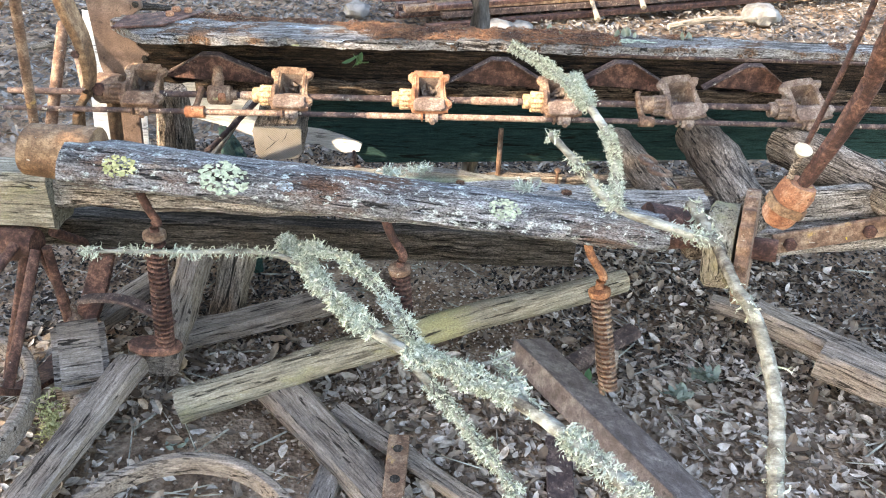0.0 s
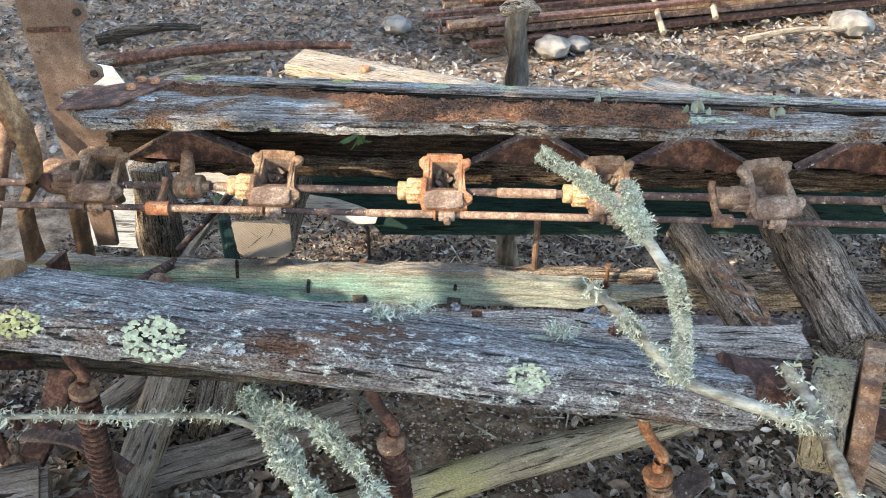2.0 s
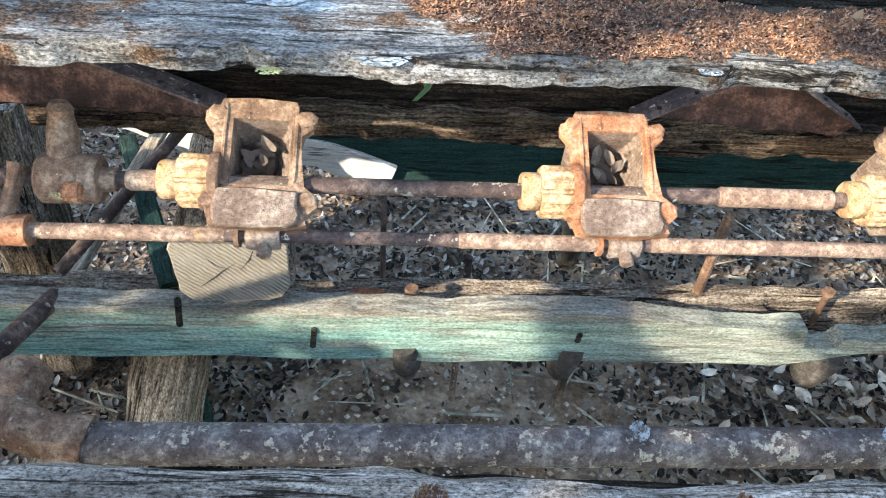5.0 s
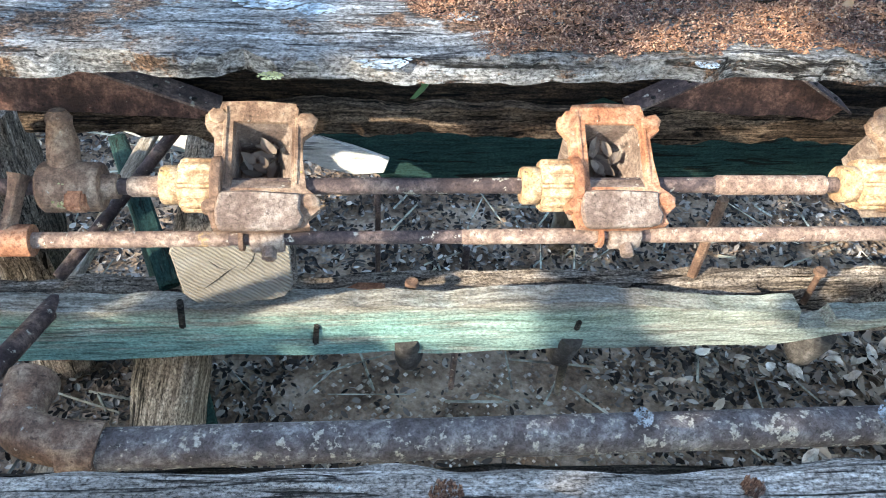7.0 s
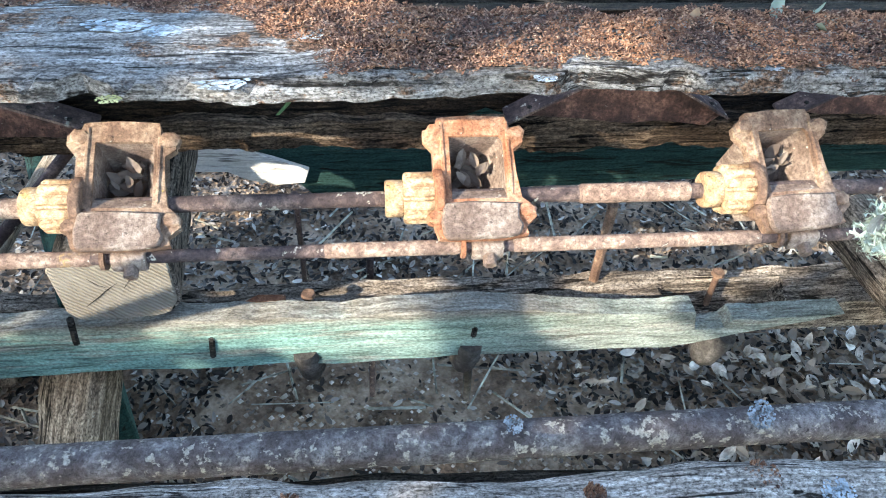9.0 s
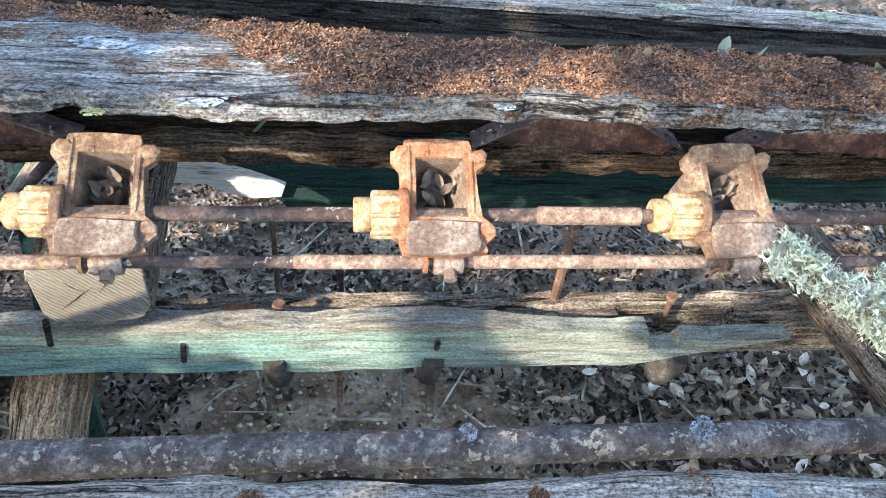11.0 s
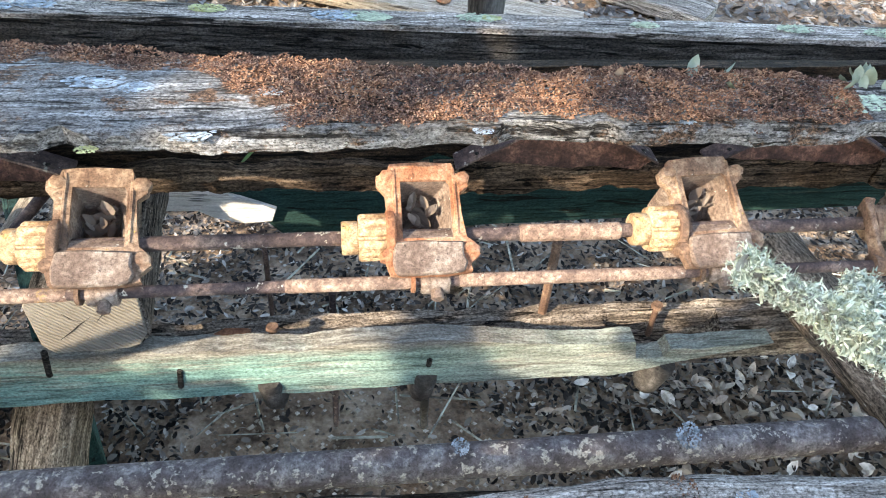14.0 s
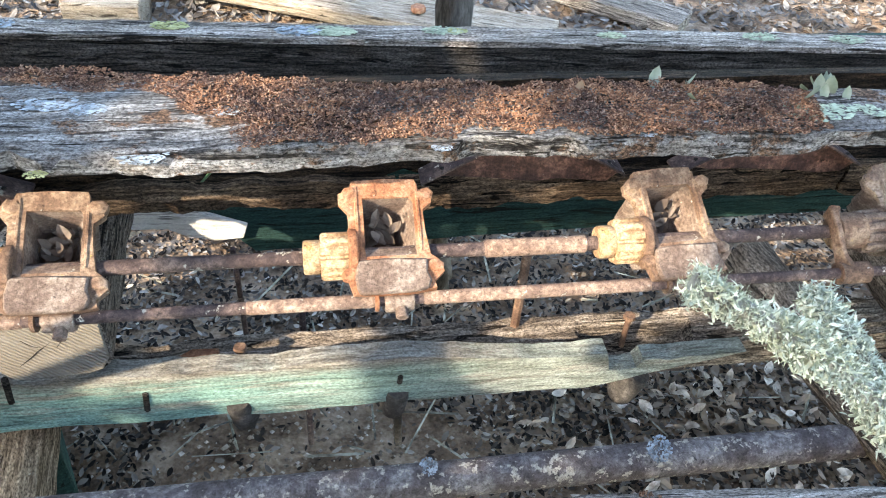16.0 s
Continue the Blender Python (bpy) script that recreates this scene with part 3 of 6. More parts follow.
for k in range(10500):
    a, b = rnd.uniform(-1, 1), rnd.uniform(-1, 1)
    if a * a + b * b > 1 + 0.3 * noise.noise(Vector((a, b, 4)) * 3):
        continue
    p = low_at + side * a * 0.78 + rise * b * 0.42 + sun_dir * rnd.uniform(-0.06, 0.06)
    if any(((p - Vector(g)) - sun_dir * (p - Vector(g)).dot(sun_dir)).length < r * 1.1 + 0.014 for g, r in LOW_GAPS):
        continue
    x = (side * rnd.uniform(-1, 1) + rise * rnd.uniform(-1, 1) + sun_dir * rnd.uniform(-0.5, 0.5)).normalized()
    y = x.cross(sun_dir + side * rnd.uniform(-0.7, 0.7) + rise * rnd.uniform(-0.7, 0.7)).normalized()
    s = rnd.uniform(0.014, 0.026)
    soup.add((p - x * s, p - y * s * 0.5, p + x * s, p + y * s * 0.5), ((0, 1, 2, 3),))
part("bough_leaves", soup.data(), CROWN, oak, "leaves of an unseen bough added to dapple the sun")
for a0, b0 in ((-0.6, 0.3), (-0.3, -0.3), (0.1, 0.34), (0.45, -0.2), (0.6, 0.2)):
    start = low_at - side * 0.9 + rise * 0.45 + sun_dir * 0.3
    part("bough_twig", sweep(bmesh.new(), ease([start, low_at + side * (a0 - 0.4) * 0.5 + rise * (b0 + 0.3) * 0.5 + sun_dir * 0.22, low_at + side * a0 + rise * b0 + sun_dir * 0.10], 10), circle(0.008, 6), [1 - 0.07 * i for i in range(11)], 0.001, 30), BARK, oak)
part("limb", sweep(bmesh.new(), ease([(-5.6, -1.8, 2.6), (-3.2, 0.4, 2.2), low_at - side * 0.9 + rise * 0.45 + sun_dir * 0.3], 14), circle(0.05, 8), [1 - 0.05 * i for i in range(15)], 0.008, 8), BARK, oak)
top = crown_at
trunk = sweep(bmesh.new(), ease([(-5.8, -1.7, -0.1), (-5.75, -1.65, 1.2), (-5.6, -1.8, 2.6), top], 20), circle(0.22, 12), [1.25 - 0.04 * i for i in range(21)], 0.02, 6)
part("trunk", trunk, BARK, oak)
for end in (side * 2.2, side * -2.2, rise * 1.9, rise * -1.7):
    part("limb", sweep(bmesh.new(), ease([(-5.6, -1.8, 2.6), (Vector((-5.6, -1.8, 2.6)) + top + end * 0.6) / 2, top + end], 12), circle(0.08, 8), [1 - 0.06 * i for i in range(13)], 0.01, 8), BARK, oak)

# ---------------------------------------------------------------- mossy seat plank over the seed cups
plank = thing("mossy_plank", "weathered grey plank covered in brown moss and pale lichen", "plank", MACH @ Vector((0, 1.2, 0.40)))


def plank_front(u):
    return 1.150 + fuzz(u, 0, 7, 0.006) + fuzz(u, 1, 28, 0.006) + fuzz(u, 3, 95, 0.0035) + (0.06 * max(0, -0.36 - u) / 0.06 if u < -0.36 else 0)


def plank_back(u):
    return 1.243 - 0.05 * u - 0.032 * max(0.0, min(1.0, (u + 0.25) / 0.22)) + fuzz(u, 5, 6, 0.006) + fuzz(u, 8, 40, 0.003)


def plank_top(u, v):
    f = (v - 1.14) / 0.11
    return 0.431 + fuzz(u, v, 9, 0.003) + fuzz(u * 0.3, v, 60, 0.0012) + 0.006 * math.sin(max(0, min(1, f)) * 3.14) - (0.006 if f < 0.08 else 0)


part("plank_board", slab(-0.42, 1.25, plank_front, plank_back, plank_top, lambda u, v: 0.421 + fuzz(u, v, 25, 0.0025), 260, 18), MOSSY, plank, m=MACH)
# moss cushions
soup, rnd = Soup(), random.Random(2)
for k in range(170000):
    u, v = rnd.uniform(-0.34, 0.75), rnd.uniform(1.146, 1.262)
    f = (v - 1.145) / 0.105
    cover = 0.33 - abs(u - 0.06) * 0.60 + fuzz(u, v, 17, 0.62, 7) + (f - 0.45) * 0.55
    edge_cover = (f - 0.80) * 1.7 + fuzz(u, v, 16, 0.45, 7) + 0.10
    blend = max(0.0, min(1.0, (-0.02 - u) / 0.13))
    cover += (edge_cover - cover) * blend
    if u > 0.30:
        cover = (f - 0.55) * 0.9 + fuzz(u, v, 14, 0.55, 7) - 0.02
    if 0.0 < u < 0.26:
        cover += 0.20 * min(1, (0.26 - u) / 0.05, u / 0.05)
    if u > -0.14:
        cover += 0.13 * min(1.0, (u + 0.14) / 0.06)
    cover += 0.22 * max(0.0, min(1.0, (u + 0.10) / 0.08)) * (1 - max(0.0, min(1.0, (u - 0.22) / 0.08)))
    if -0.08 < u < 0.30:
        cover += 0.34 * max(0.0, 0.75 - f) * min(1.0, (u + 0.08) / 0.06, (0.30 - u) / 0.06)
    if cover < 0.10 or v > plank_back(u) + 0.004 or v < plank_front(u) + 0.003:
        continue
    h = 0.0009 + min(cover, 0.5) * 0.0010
    bump = 0.5 + 0.5 * noise.noise(Vector((u * 70, v * 70, 2))) + 0.35 * noise.noise(Vector((u * 190, v * 190, 5)))
    p = Vector((u, v, plank_top(u, v) - 0.001 + min(cover, 0.40) * 0.020 * bump * rnd.uniform(0.6, 1)))
    a = rnd.uniform(0, 6.28)
    d = Vector((math.cos(a), math.sin(a), 0)) * 0.0007
    tip = p + Vector((rnd.uniform(-1, 1) * 0.0015, rnd.uniform(-1.4, 0.6) * 0.0015, h * rnd.uniform(0.5, 1)))
    e = Vector((-d.y, d.x, 0))
    soup.add((p - d - e * 0.6, p + d - e * 0.6, p + e, tip), ((0, 1, 3), (1, 2, 3), (2, 0, 3)))
tagged(part("moss", soup.data(), MOSS, plank, "rust-brown cushion moss", m=MACH, smooth=False), kind="stuff")
for k, (u, v, r, mt) in enumerate(((-0.098, 1.151, 0.013, WHITEL), (-0.244, 1.245, 0.026, MINT), (0.138, 1.232, 0.010, WHITEL), (-0.13, 1.19, 0.010, WHITEL), (-0.155, 1.20, 0.017, WHITEL),
                                   (-0.055, 1.185, 0.009, WHITEL), (0.30, 1.225, 0.016, MINT), (0.335, 1.222, 0.019, MINT), (0.297, 1.177, 0.022, MINT), (-0.15, 1.146, 0.006, YELL), (-0.02, 1.243, 0.008, WHITEL), (0.06, 1.149, 0.006, WHITEL), (0.18, 1.155, 0.006, WHITEL), (-0.31, 1.20, 0.014, WHITEL))):
    v = min(v, plank_back(u) - r)
    part("lichen_patch", crust_cluster(r * 0.85, 11 + k, 0.001), mt, plank, m=MACH @ Matrix.Translation((u, v, plank_top(u, v))) @ Matrix.Diagonal((1.25, 0.8, 0.25, 1)))["kind"] = "stuff"
strap = part("strap_plate", prism([(-0.055, -0.062), (0.009, -0.044), (0.047, 0.036), (0.012, 0.040), (-0.055, 0.0)], 0, 0.003), PLATE, plank, "thin rusty strap plate", m=MACH @ Matrix.Translation((-0.345, 1.222, 0.4365)))
for dx, dy in ((0.026, 0.026), (0.006, 0.004), (0.008, 0.030)):
    part("bolt_head", block(0.011, 0.010, 0.007, 0.0015), CUPR, strap, m=MACH @ Matrix.Translation((-0.345 + dx, 1.222 + dy, 0.4425)) @ Matrix.Rotation(0.4, 4, "Z"))

# rotten board under the plank; the recess's shade is painted into its near-black brown
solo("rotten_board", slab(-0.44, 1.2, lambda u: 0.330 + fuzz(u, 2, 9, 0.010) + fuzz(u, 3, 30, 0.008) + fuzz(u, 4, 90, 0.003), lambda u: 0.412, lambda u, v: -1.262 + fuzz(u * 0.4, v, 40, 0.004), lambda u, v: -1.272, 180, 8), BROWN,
     "rotten brown board with ragged lower edge, recess shade in its colour", "board", MACH @ Matrix.Rotation(radians(90), 4, "X"))
# lath along the ragged lower lip; its lighter colour holds the sunlight
lath = thing("rotten_lath", "ragged brown lath under the plank, sunlit tone in its colour", "lath", MACH @ Vector((0.3, 1.257, 0.328)))
for u0, u1 in ((-0.325, 0.046), (0.049, 0.405), (0.408, 0.95)):
    piece = slab(u0, u1, lambda u: 0.317 - (0.006 if u > 0.05 else 0) + fuzz(u, 5, 8, 0.007) + fuzz(u, 6, 34, 0.005) + fuzz(u, 2, 90, 0.002), lambda u: 0.338 + fuzz(u, 7, 11, 0.008) + fuzz(u, 8, 45, 0.003), lambda u, v: -1.252 + fuzz(u * 0.4, v, 50, 0.004), lambda u, v: -1.262, 90, 8)
    part("lath_piece", piece, LATH, lath, m=MACH @ Matrix.Rotation(radians(90), 4, "X"))
# same near-black brown: shade of the recess put into the colour
solo("cross_beam", bar(1.45, box_section(0.045, 0.036, 4), 60, rough=0.004, seed=4), BROWN, "rotten crossbeam beneath the mossy plank, shade in its colour", "beam", MACH @ Matrix.Translation((-0.22, 1.290, 0.366)))

# ---------------------------------------------------------------- rear rail, rear green board, post
rail = thing("rear_rail", "weathered rail, front painted shade-dark, top pale lichen-grey", "rail", (0.3, 1.408, 0.34))
# shaded front painted near black, top slab a lit, lichen-pale grey
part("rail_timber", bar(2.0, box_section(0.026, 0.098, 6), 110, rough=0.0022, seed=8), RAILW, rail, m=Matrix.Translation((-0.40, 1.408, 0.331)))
part("weathered_top", slab(-0.40, 1.6, lambda u: 1.3935 + fuzz(u, 1, 30, 0.0015), lambda u: 1.4225 + fuzz(u, 2, 30, 0.002), lambda u, v: 0.3825 + fuzz(u, v, 40, 0.0015), lambda u, v: 0.3775, 140, 5), GREY, rail, "weathered top face painted a lit pale grey")
soup, rnd = Soup(), random.Random(3)
tops = thing("rail_lichen", "pale crust lichen patches growing along the rail top", "lichen", MACH @ Vector((0.3, 1.41, 0.40)))
for k in range(26):
    u = rnd.uniform(-0.38, 1.2)
    part("lichen_patch", crust_cluster(rnd.uniform(0.006, 0.013), 40 + k), (MINT, WHITEL, YELL)[k % 3], tops, m=Matrix.Translation((u, 1.408 + rnd.uniform(-0.006, 0.006), 0.3832)) @ Matrix.Diagonal((1.6, 0.8, 1, 1)))["kind"] = "stuff"
# rear board: its dimness is painted into the green
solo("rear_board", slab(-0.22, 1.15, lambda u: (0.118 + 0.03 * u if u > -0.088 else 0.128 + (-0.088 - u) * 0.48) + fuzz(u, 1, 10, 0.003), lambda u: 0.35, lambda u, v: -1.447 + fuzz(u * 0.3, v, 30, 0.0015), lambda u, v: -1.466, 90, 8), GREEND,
     "green painted rear board, shade in its dark colour", "board", MACH @ Matrix.Rotation(radians(90), 4, "X"))
# outline follows the bright sun patch; its glare is painted white
low = [(-0.113, 0.126), (-0.119, 0.108), (-0.150, 0.104), (-0.182, 0.111), (-0.200, 0.121), (-0.27, 0.119), (-0.335, 0.126), (-0.39, 0.150), (-0.46, 0.168), (-0.46, 0.27), (-0.30, 0.25), (-0.24, 0.158), (-0.19, 0.152), (-0.15, 0.140)]
solo("pale_board", prism([(x * 0.935, 0.62 - (0.62 - z) * 0.935) for x, z in low], 0, 0.005), SHEET, "pale board against the rear board, sun glare in its white", "board", Matrix.Translation((0, 1.437, 0)) @ Matrix.Rotation(radians(90), 4, "X"))
# sheet given the same glare-white colour
solo("pale_sheet", prism([(-0.66, 0.02), (-0.555, 0.02), (-0.548, 0.26), (-0.556, 0.31), (-0.58, 0.345), (-0.66, 0.355)], 0, 0.004), SHEET,
     "pale sheet behind the end plate, sun glare in its white", "sheet", Matrix.Translation((0, 1.50, 0)) @ Matrix.Rotation(radians(78), 4, "X"))
post = thing("broken_post", "split dark wooden post stump with knobby top", "post", (0.10, 1.5, 0))
part("stump", sweep(bmesh.new(), [(0.10 + 0.002 * math.sin(i), 1.50, -0.02 + 0.026 * i) for i in range(20)], circle(0.016, 18), [1.05 - 0.008 * i for i in range(20)], 0.012, 60, 1, 3), BARK, post)
part("knob", sweep(bmesh.new(), [(0.075, 1.49, 0.468), (0.09, 1.49, 0.474), (0.11, 1.50, 0.475), (0.13, 1.5, 0.465)], circle(0.013, 10), [0.5, 1, 1, 0.5], 0.004, 60), LOGW, post)

# ---------------------------------------------------------------- seed cups on their shaft
OUTER = [(-22, -32), (-6, -33), (10, -33), (25, -31), (24, -27), (30, -22), (28.5, -16), (23, -12), (21, 2), (20.5, 14), (26, 18), (25.5, 24), (19, 26), (17, 32), (-2, 33), (-20, 32), (-22, 26), (-28, 25), (-28, 20), (-23, 14), (-22.5, -2), (-22, -15), (-25, -19), (-24, -26)]
OUTER = [(x * 1.08 / 1000, (y * 1.15 - 2.7) / 1000) for x, y in OUTER]
INNER = [(max(-0.0152, min(0.0165, x * 0.78)), max(-0.0165, min(0.0225, y * 0.74))) for x, y in OUTER]


def feed_cup(name, u, material, second, tilt, roll, label, leaves=True, seed=0, spin=0, sleeve_mat=None):
    rnd = random.Random(seed)
    m = MACH @ Matrix.Translation((u, 1.1685, 0.3583)) @ Matrix.Rotation(radians(tilt), 4, "X") @ Matrix.Rotation(radians(roll), 4, "Y") @ Matrix.Rotation(radians(spin), 4, "Z")
    cup = thing(name, label, "feed cup", m.translation, "feed cups on the shaft")
    bm = ring_plate(OUTER, INNER, -0.0035, 0.0025)
    bmesh.ops.bevel(bm, geom=[e for e in bm.edges if abs(e.verts[0].co.z - e.verts[1].co.z) < 1e-6 and len(e.link_faces) == 2 and abs(e.calc_face_angle(0)) > 1], offset=0.0007, segments=1, affect="EDGES")
    part("flange", bm, material, cup, m=m)
    bm = bmesh.new()
    rows = []
    for z, f in ((0.0, 0.0), (-0.010, 0.25), (-0.022, 0.75), (-0.034, 1.0)):
        row = []
        for x, y in INNER:
            fx = -0.0135 + (x + 0.0145) / 0.0305 * 0.0195
            fy = -0.001 + (y + 0.019) / 0.0395 * 0.019
            g = f * f * (3 - 2 * f)
            row.append(bm.verts.new((x + (fx - x) * g, y + (fy - y) * g, z)))
        rows.append(row)
    n = len(INNER)
    for a, b in zip(rows, rows[1:]):
        for i in range(n):
            bm.faces.new((a[i], a[(i + 1) % n], b[(i + 1) % n], b[i]))
    bm.faces.new(rows[-1])
    out = [bm.verts.new((x * 0.84, y * 0.80, -0.0035)) for x, y in OUTER]
    low = [bm.verts.new((x * 0.66 - 0.002, y * 0.60 + 0.002, -0.040)) for x, y in OUTER]
    for i in range(n):
        bm.faces.new((out[i], out[(i + 1) % n], low[(i + 1) % n], low[i]))
    bm.faces.new(low)
    part("hopper", bm, second, cup, m=m)
    for x, y0, y1 in ((-0.0192, -0.014, 0.0310), (0.0192, -0.014, 0.0310)):
        part("rib", sweep(bmesh.new(), [(x, y0 + (y1 - y0) * i / 8, 0.0026) for i in range(9)], circle(0.0013, 6), [0.6] + [1] * 7 + [0.6], 0.0004, 300, 1, seed), material, cup, m=m)
    lip = prism([(-0.0215, -0.0385), (-0.019, -0.0415), (0.012, -0.041), (0.0215, -0.0395), (0.024, -0.034), (0.0215, -0.029), (0.0225, -0.0205), (-0.006, -0.0190), (-0.0205, -0.0200), (-0.0225, -0.030)], 0.0020, 0.0066, 0.0012)
    part("lip", lip, second, cup, "greyer front lip", m=m)
    part("ledge", block(0.0335, 0.0100, 0.0030, 0.001), second, cup, m=m @ Matrix.Translation((0.0005, -0.0145, -0.0012)) @ Matrix.Rotation(radians(-34), 4, "X"))
    for x, y in ((-0.0235, 0.0255), (0.0240, 0.0235), (-0.0245, -0.027), (0.0270, -0.024)):
        part("lug", sweep(bmesh.new(), [(x, y, -0.0042), (x, y, -0.003), (x, y, 0.0032), (x, y, 0.0044)], circle(0.0047, 7, 1.25), [0.8, 1, 1, 0.75], 0.0012, 180, 1, seed + x * 50), material, cup, m=m)
    # fluted sleeve on the shaft side
    flutes = []
    for k in range(11):
        for f, r in ((0.08, 0.0116), (0.26, 0.0121), (0.36, 0.0146), (0.52, 0.0150), (0.80, 0.0150), (0.96, 0.0144)):
            a = 6.28318 * (k + f) / 11
            flutes.append((r * math.cos(a), r * math.sin(a)))
    axle = MACH @ Matrix.Translation((u, 1.1615, 0.3465)) @ Matrix.Rotation(radians(roll * 0.4), 4, "Y")
    bm = sweep(bmesh.new(), [(-0.021, 0, 0), (-0.0225, 0, 0), (-0.041, 0, 0), (-0.0425, 0, 0)], flutes, [0.93, 1, 1, 0.93])
    sleeve_mat = sleeve_mat or material
    sleeve = part("fluted_sleeve", bm, sleeve_mat, cup, m=axle)
    part("end_ring", sweep(bmesh.new(), [(-0.0195, 0, 0), (-0.0205, 0, 0), (-0.0245, 0, 0), (-0.0255, 0, 0)], circle(0.0166, 22), [0.94, 1, 1, 0.94], 0.0004, 200, 1), material, sleeve, m=axle)
    part("collar", sweep(bmesh.new(), [(-0.0425, 0, 0), (-0.0435, 0, 0), (-0.052, 0, 0), (-0.053, 0, 0)], circle(0.0108, 20), [0.93, 1, 1, 0.93]), sleeve_mat, sleeve, m=axle)
    # clamp on the adjusting bar
    clamp = MACH @ Matrix.Translation((u + 0.002, 1.137, 0.330))
    part("clamp", sweep(bmesh.new(), [(-0.007, 0, 0), (-0.006, 0, 0), (0.010, 0, 0), (0.011, 0, 0)], box_section(0.013, 0.012, 4, 0.002), [0.9, 1, 1, 0.9], 0.0006, 200, 1), second, cup, m=clamp)
    part("clamp_bolt", nut(0.0042, 0.008), second, cup, m=clamp @ Matrix.Translation((0.003, -0.004, -0.002)) @ Matrix.Rotation(radians(110), 4, "X"))
    part("washer", sweep(bmesh.new(), [(-0.013, 0, 0), (-0.0105, 0, 0)], circle(0.0068, 16)), material, cup, m=clamp)
    if leaves:
        for k in range(18):
            s = rnd.uniform(0.009, 0.017)
            lm = m @ Matrix.Translation((rnd.uniform(-0.009, 0.006), rnd.uniform(0.0, 0.015), -0.024 + rnd.uniform(0, 0.014))) @ Euler((rnd.uniform(-0.5, 0.5), rnd.uniform(-0.5, 0.5), rnd.uniform(0, 6.28))).to_matrix().to_4x4()
            solo("leaf", ([tuple(p) for p in leaf_points(s, s * 0.42, rnd.uniform(0, 0.3), rnd.uniform(0, 0.35))], [], LEAF_FACES), LEAFC, "dry brown leaf fallen into a seed cup", "leaf", lm, "leaves in the seed cups")
    return cup


feed_cup("feed_cup", -0.372, CUPB, CUPB, 31, 2, "brown rusted iron seed cup near the end plate", True, 1)
feed_cup("feed_cup", -0.164, CUPB, CUPG, 30, 3, "brown and tan rusted seed cup holding dry leaves", True, 2, 0, OCHRE)
feed_cup("feed_cup", 0.033, CUPR, CUPG, 30, 0, "orange rusted seed cup with ochre lichen on its sleeve", True, 3, 0, OCHRE)
feed_cup("feed_cup", 0.221, CUPB, CUPG, 33, 2, "tilted tan rusted seed cup with twigs inside", True, 4, 4, OCHRE)
feed_cup("feed_cup", 0.398, CUPG, CUPG, 35, -6, "greyish rusted seed cup tilted on the shaft", False, 5, 6)
feed_cup("feed_cup", 0.580, CUPG, CUPG, 32, -10, "greyish rusted seed cup beside the crank lever", False, 6, 6)

shaft = thing("feed_shaft", "long rusted feed shaft running through the seed cups", "shaft", MACH @ Vector((0, 1.1615, 0.3465)))
part("shaft_bar", sweep(bmesh.new(), [(-0.56 + 0.02 * i, 1.1615, 0.3465) for i in range(75)], circle(0.0046, 14), None, 0.0003, 120, 0.5), RODR, shaft, m=MACH)
# slightly thicker sleeves whose salmon colour carries the sun on the shaft
part("sleeve_tube", sweep(bmesh.new(), [(0.093, 1.1615, 0.3465), (0.095, 1.1615, 0.3465), (0.13, 1.1615, 0.3465), (0.160, 1.1615, 0.3465)], circle(0.0058, 14), [0.8, 1, 1, 1], 0.0003, 120), SALMON, shaft, "rusted sleeve, sunlit tone in its salmon colour", m=MACH)
part("sleeve_tube", sweep(bmesh.new(), [(-0.235, 1.1615, 0.3465), (-0.233, 1.1615, 0.3465), (-0.216, 1.1615, 0.3465)], circle(0.0058, 14), [0.8, 1, 1], 0.0003, 120), SALMON, shaft, m=MACH)
bar2 = thing("adjusting_bar", "thin rusted adjusting bar in front of the seed cups", "bar", MACH @ Vector((0, 1.137, 0.33)))
part("adjusting_rod", sweep(bmesh.new(), [(-0.56 + 0.02 * i, 1.137, 0.330) for i in range(75)], circle(0.0038, 12), None, 0.0003, 120, 0.5), RODR, bar2, m=MACH)

# sleeves over the bar's sunlit stretches, the light put into their paler colour
for u0, u1 in ((-0.285, -0.180), (-0.055, 0.022), (0.052, 0.20)):
    part("bar_sleeve", sweep(bmesh.new(), [(u0, 1.137, 0.330), (u0 + 0.002, 1.137, 0.330), (u1 - 0.002, 1.137, 0.330), (u1, 1.137, 0.330)], circle(0.0045, 12), [0.85, 1, 1, 0.85], 0.0003, 120), SALMON, bar2, "rusted sleeve painted paler where the bar is sunlit", m=MACH)

# shifter collar with its lever
col = thing("shifter_collar", "rusted shifter collar with square set screw and lever", "collar", MACH @ Vector((-0.265, 1.16, 0.345)))
cm = MACH @ Matrix.Translation((-0.262, 1.1615, 0.3465))
part("collar_body", sweep(bmesh.new(), [(-0.018, 0, 0), (-0.016, 0, 0), (0.012, 0, 0), (0.014, 0, 0), (0.014, 0, 0), (0.022, 0, 0)], circle(0.013, 18), [0.9, 1.05, 1.05, 0.95, 0.55, 0.5], 0.0008, 90, 1), CUPB, col, m=cm)
part("boss", sweep(bmesh.new(), [(-0.006, 0.006, 0.008), (-0.006, 0.014, 0.020), (-0.006, 0.018, 0.032), (-0.006, 0.019, 0.036)], circle(0.009, 10), [1, 0.95, 0.8, 0.5], 0.0008, 90, 1), CUPB, col, m=cm)
part("set_screw", block(0.010, 0.010, 0.012, 0.0015), CUPR, col, m=cm @ Matrix.Translation((0.004, -0.014, 0.001)) @ Matrix.Rotation(0.7, 4, "X"))
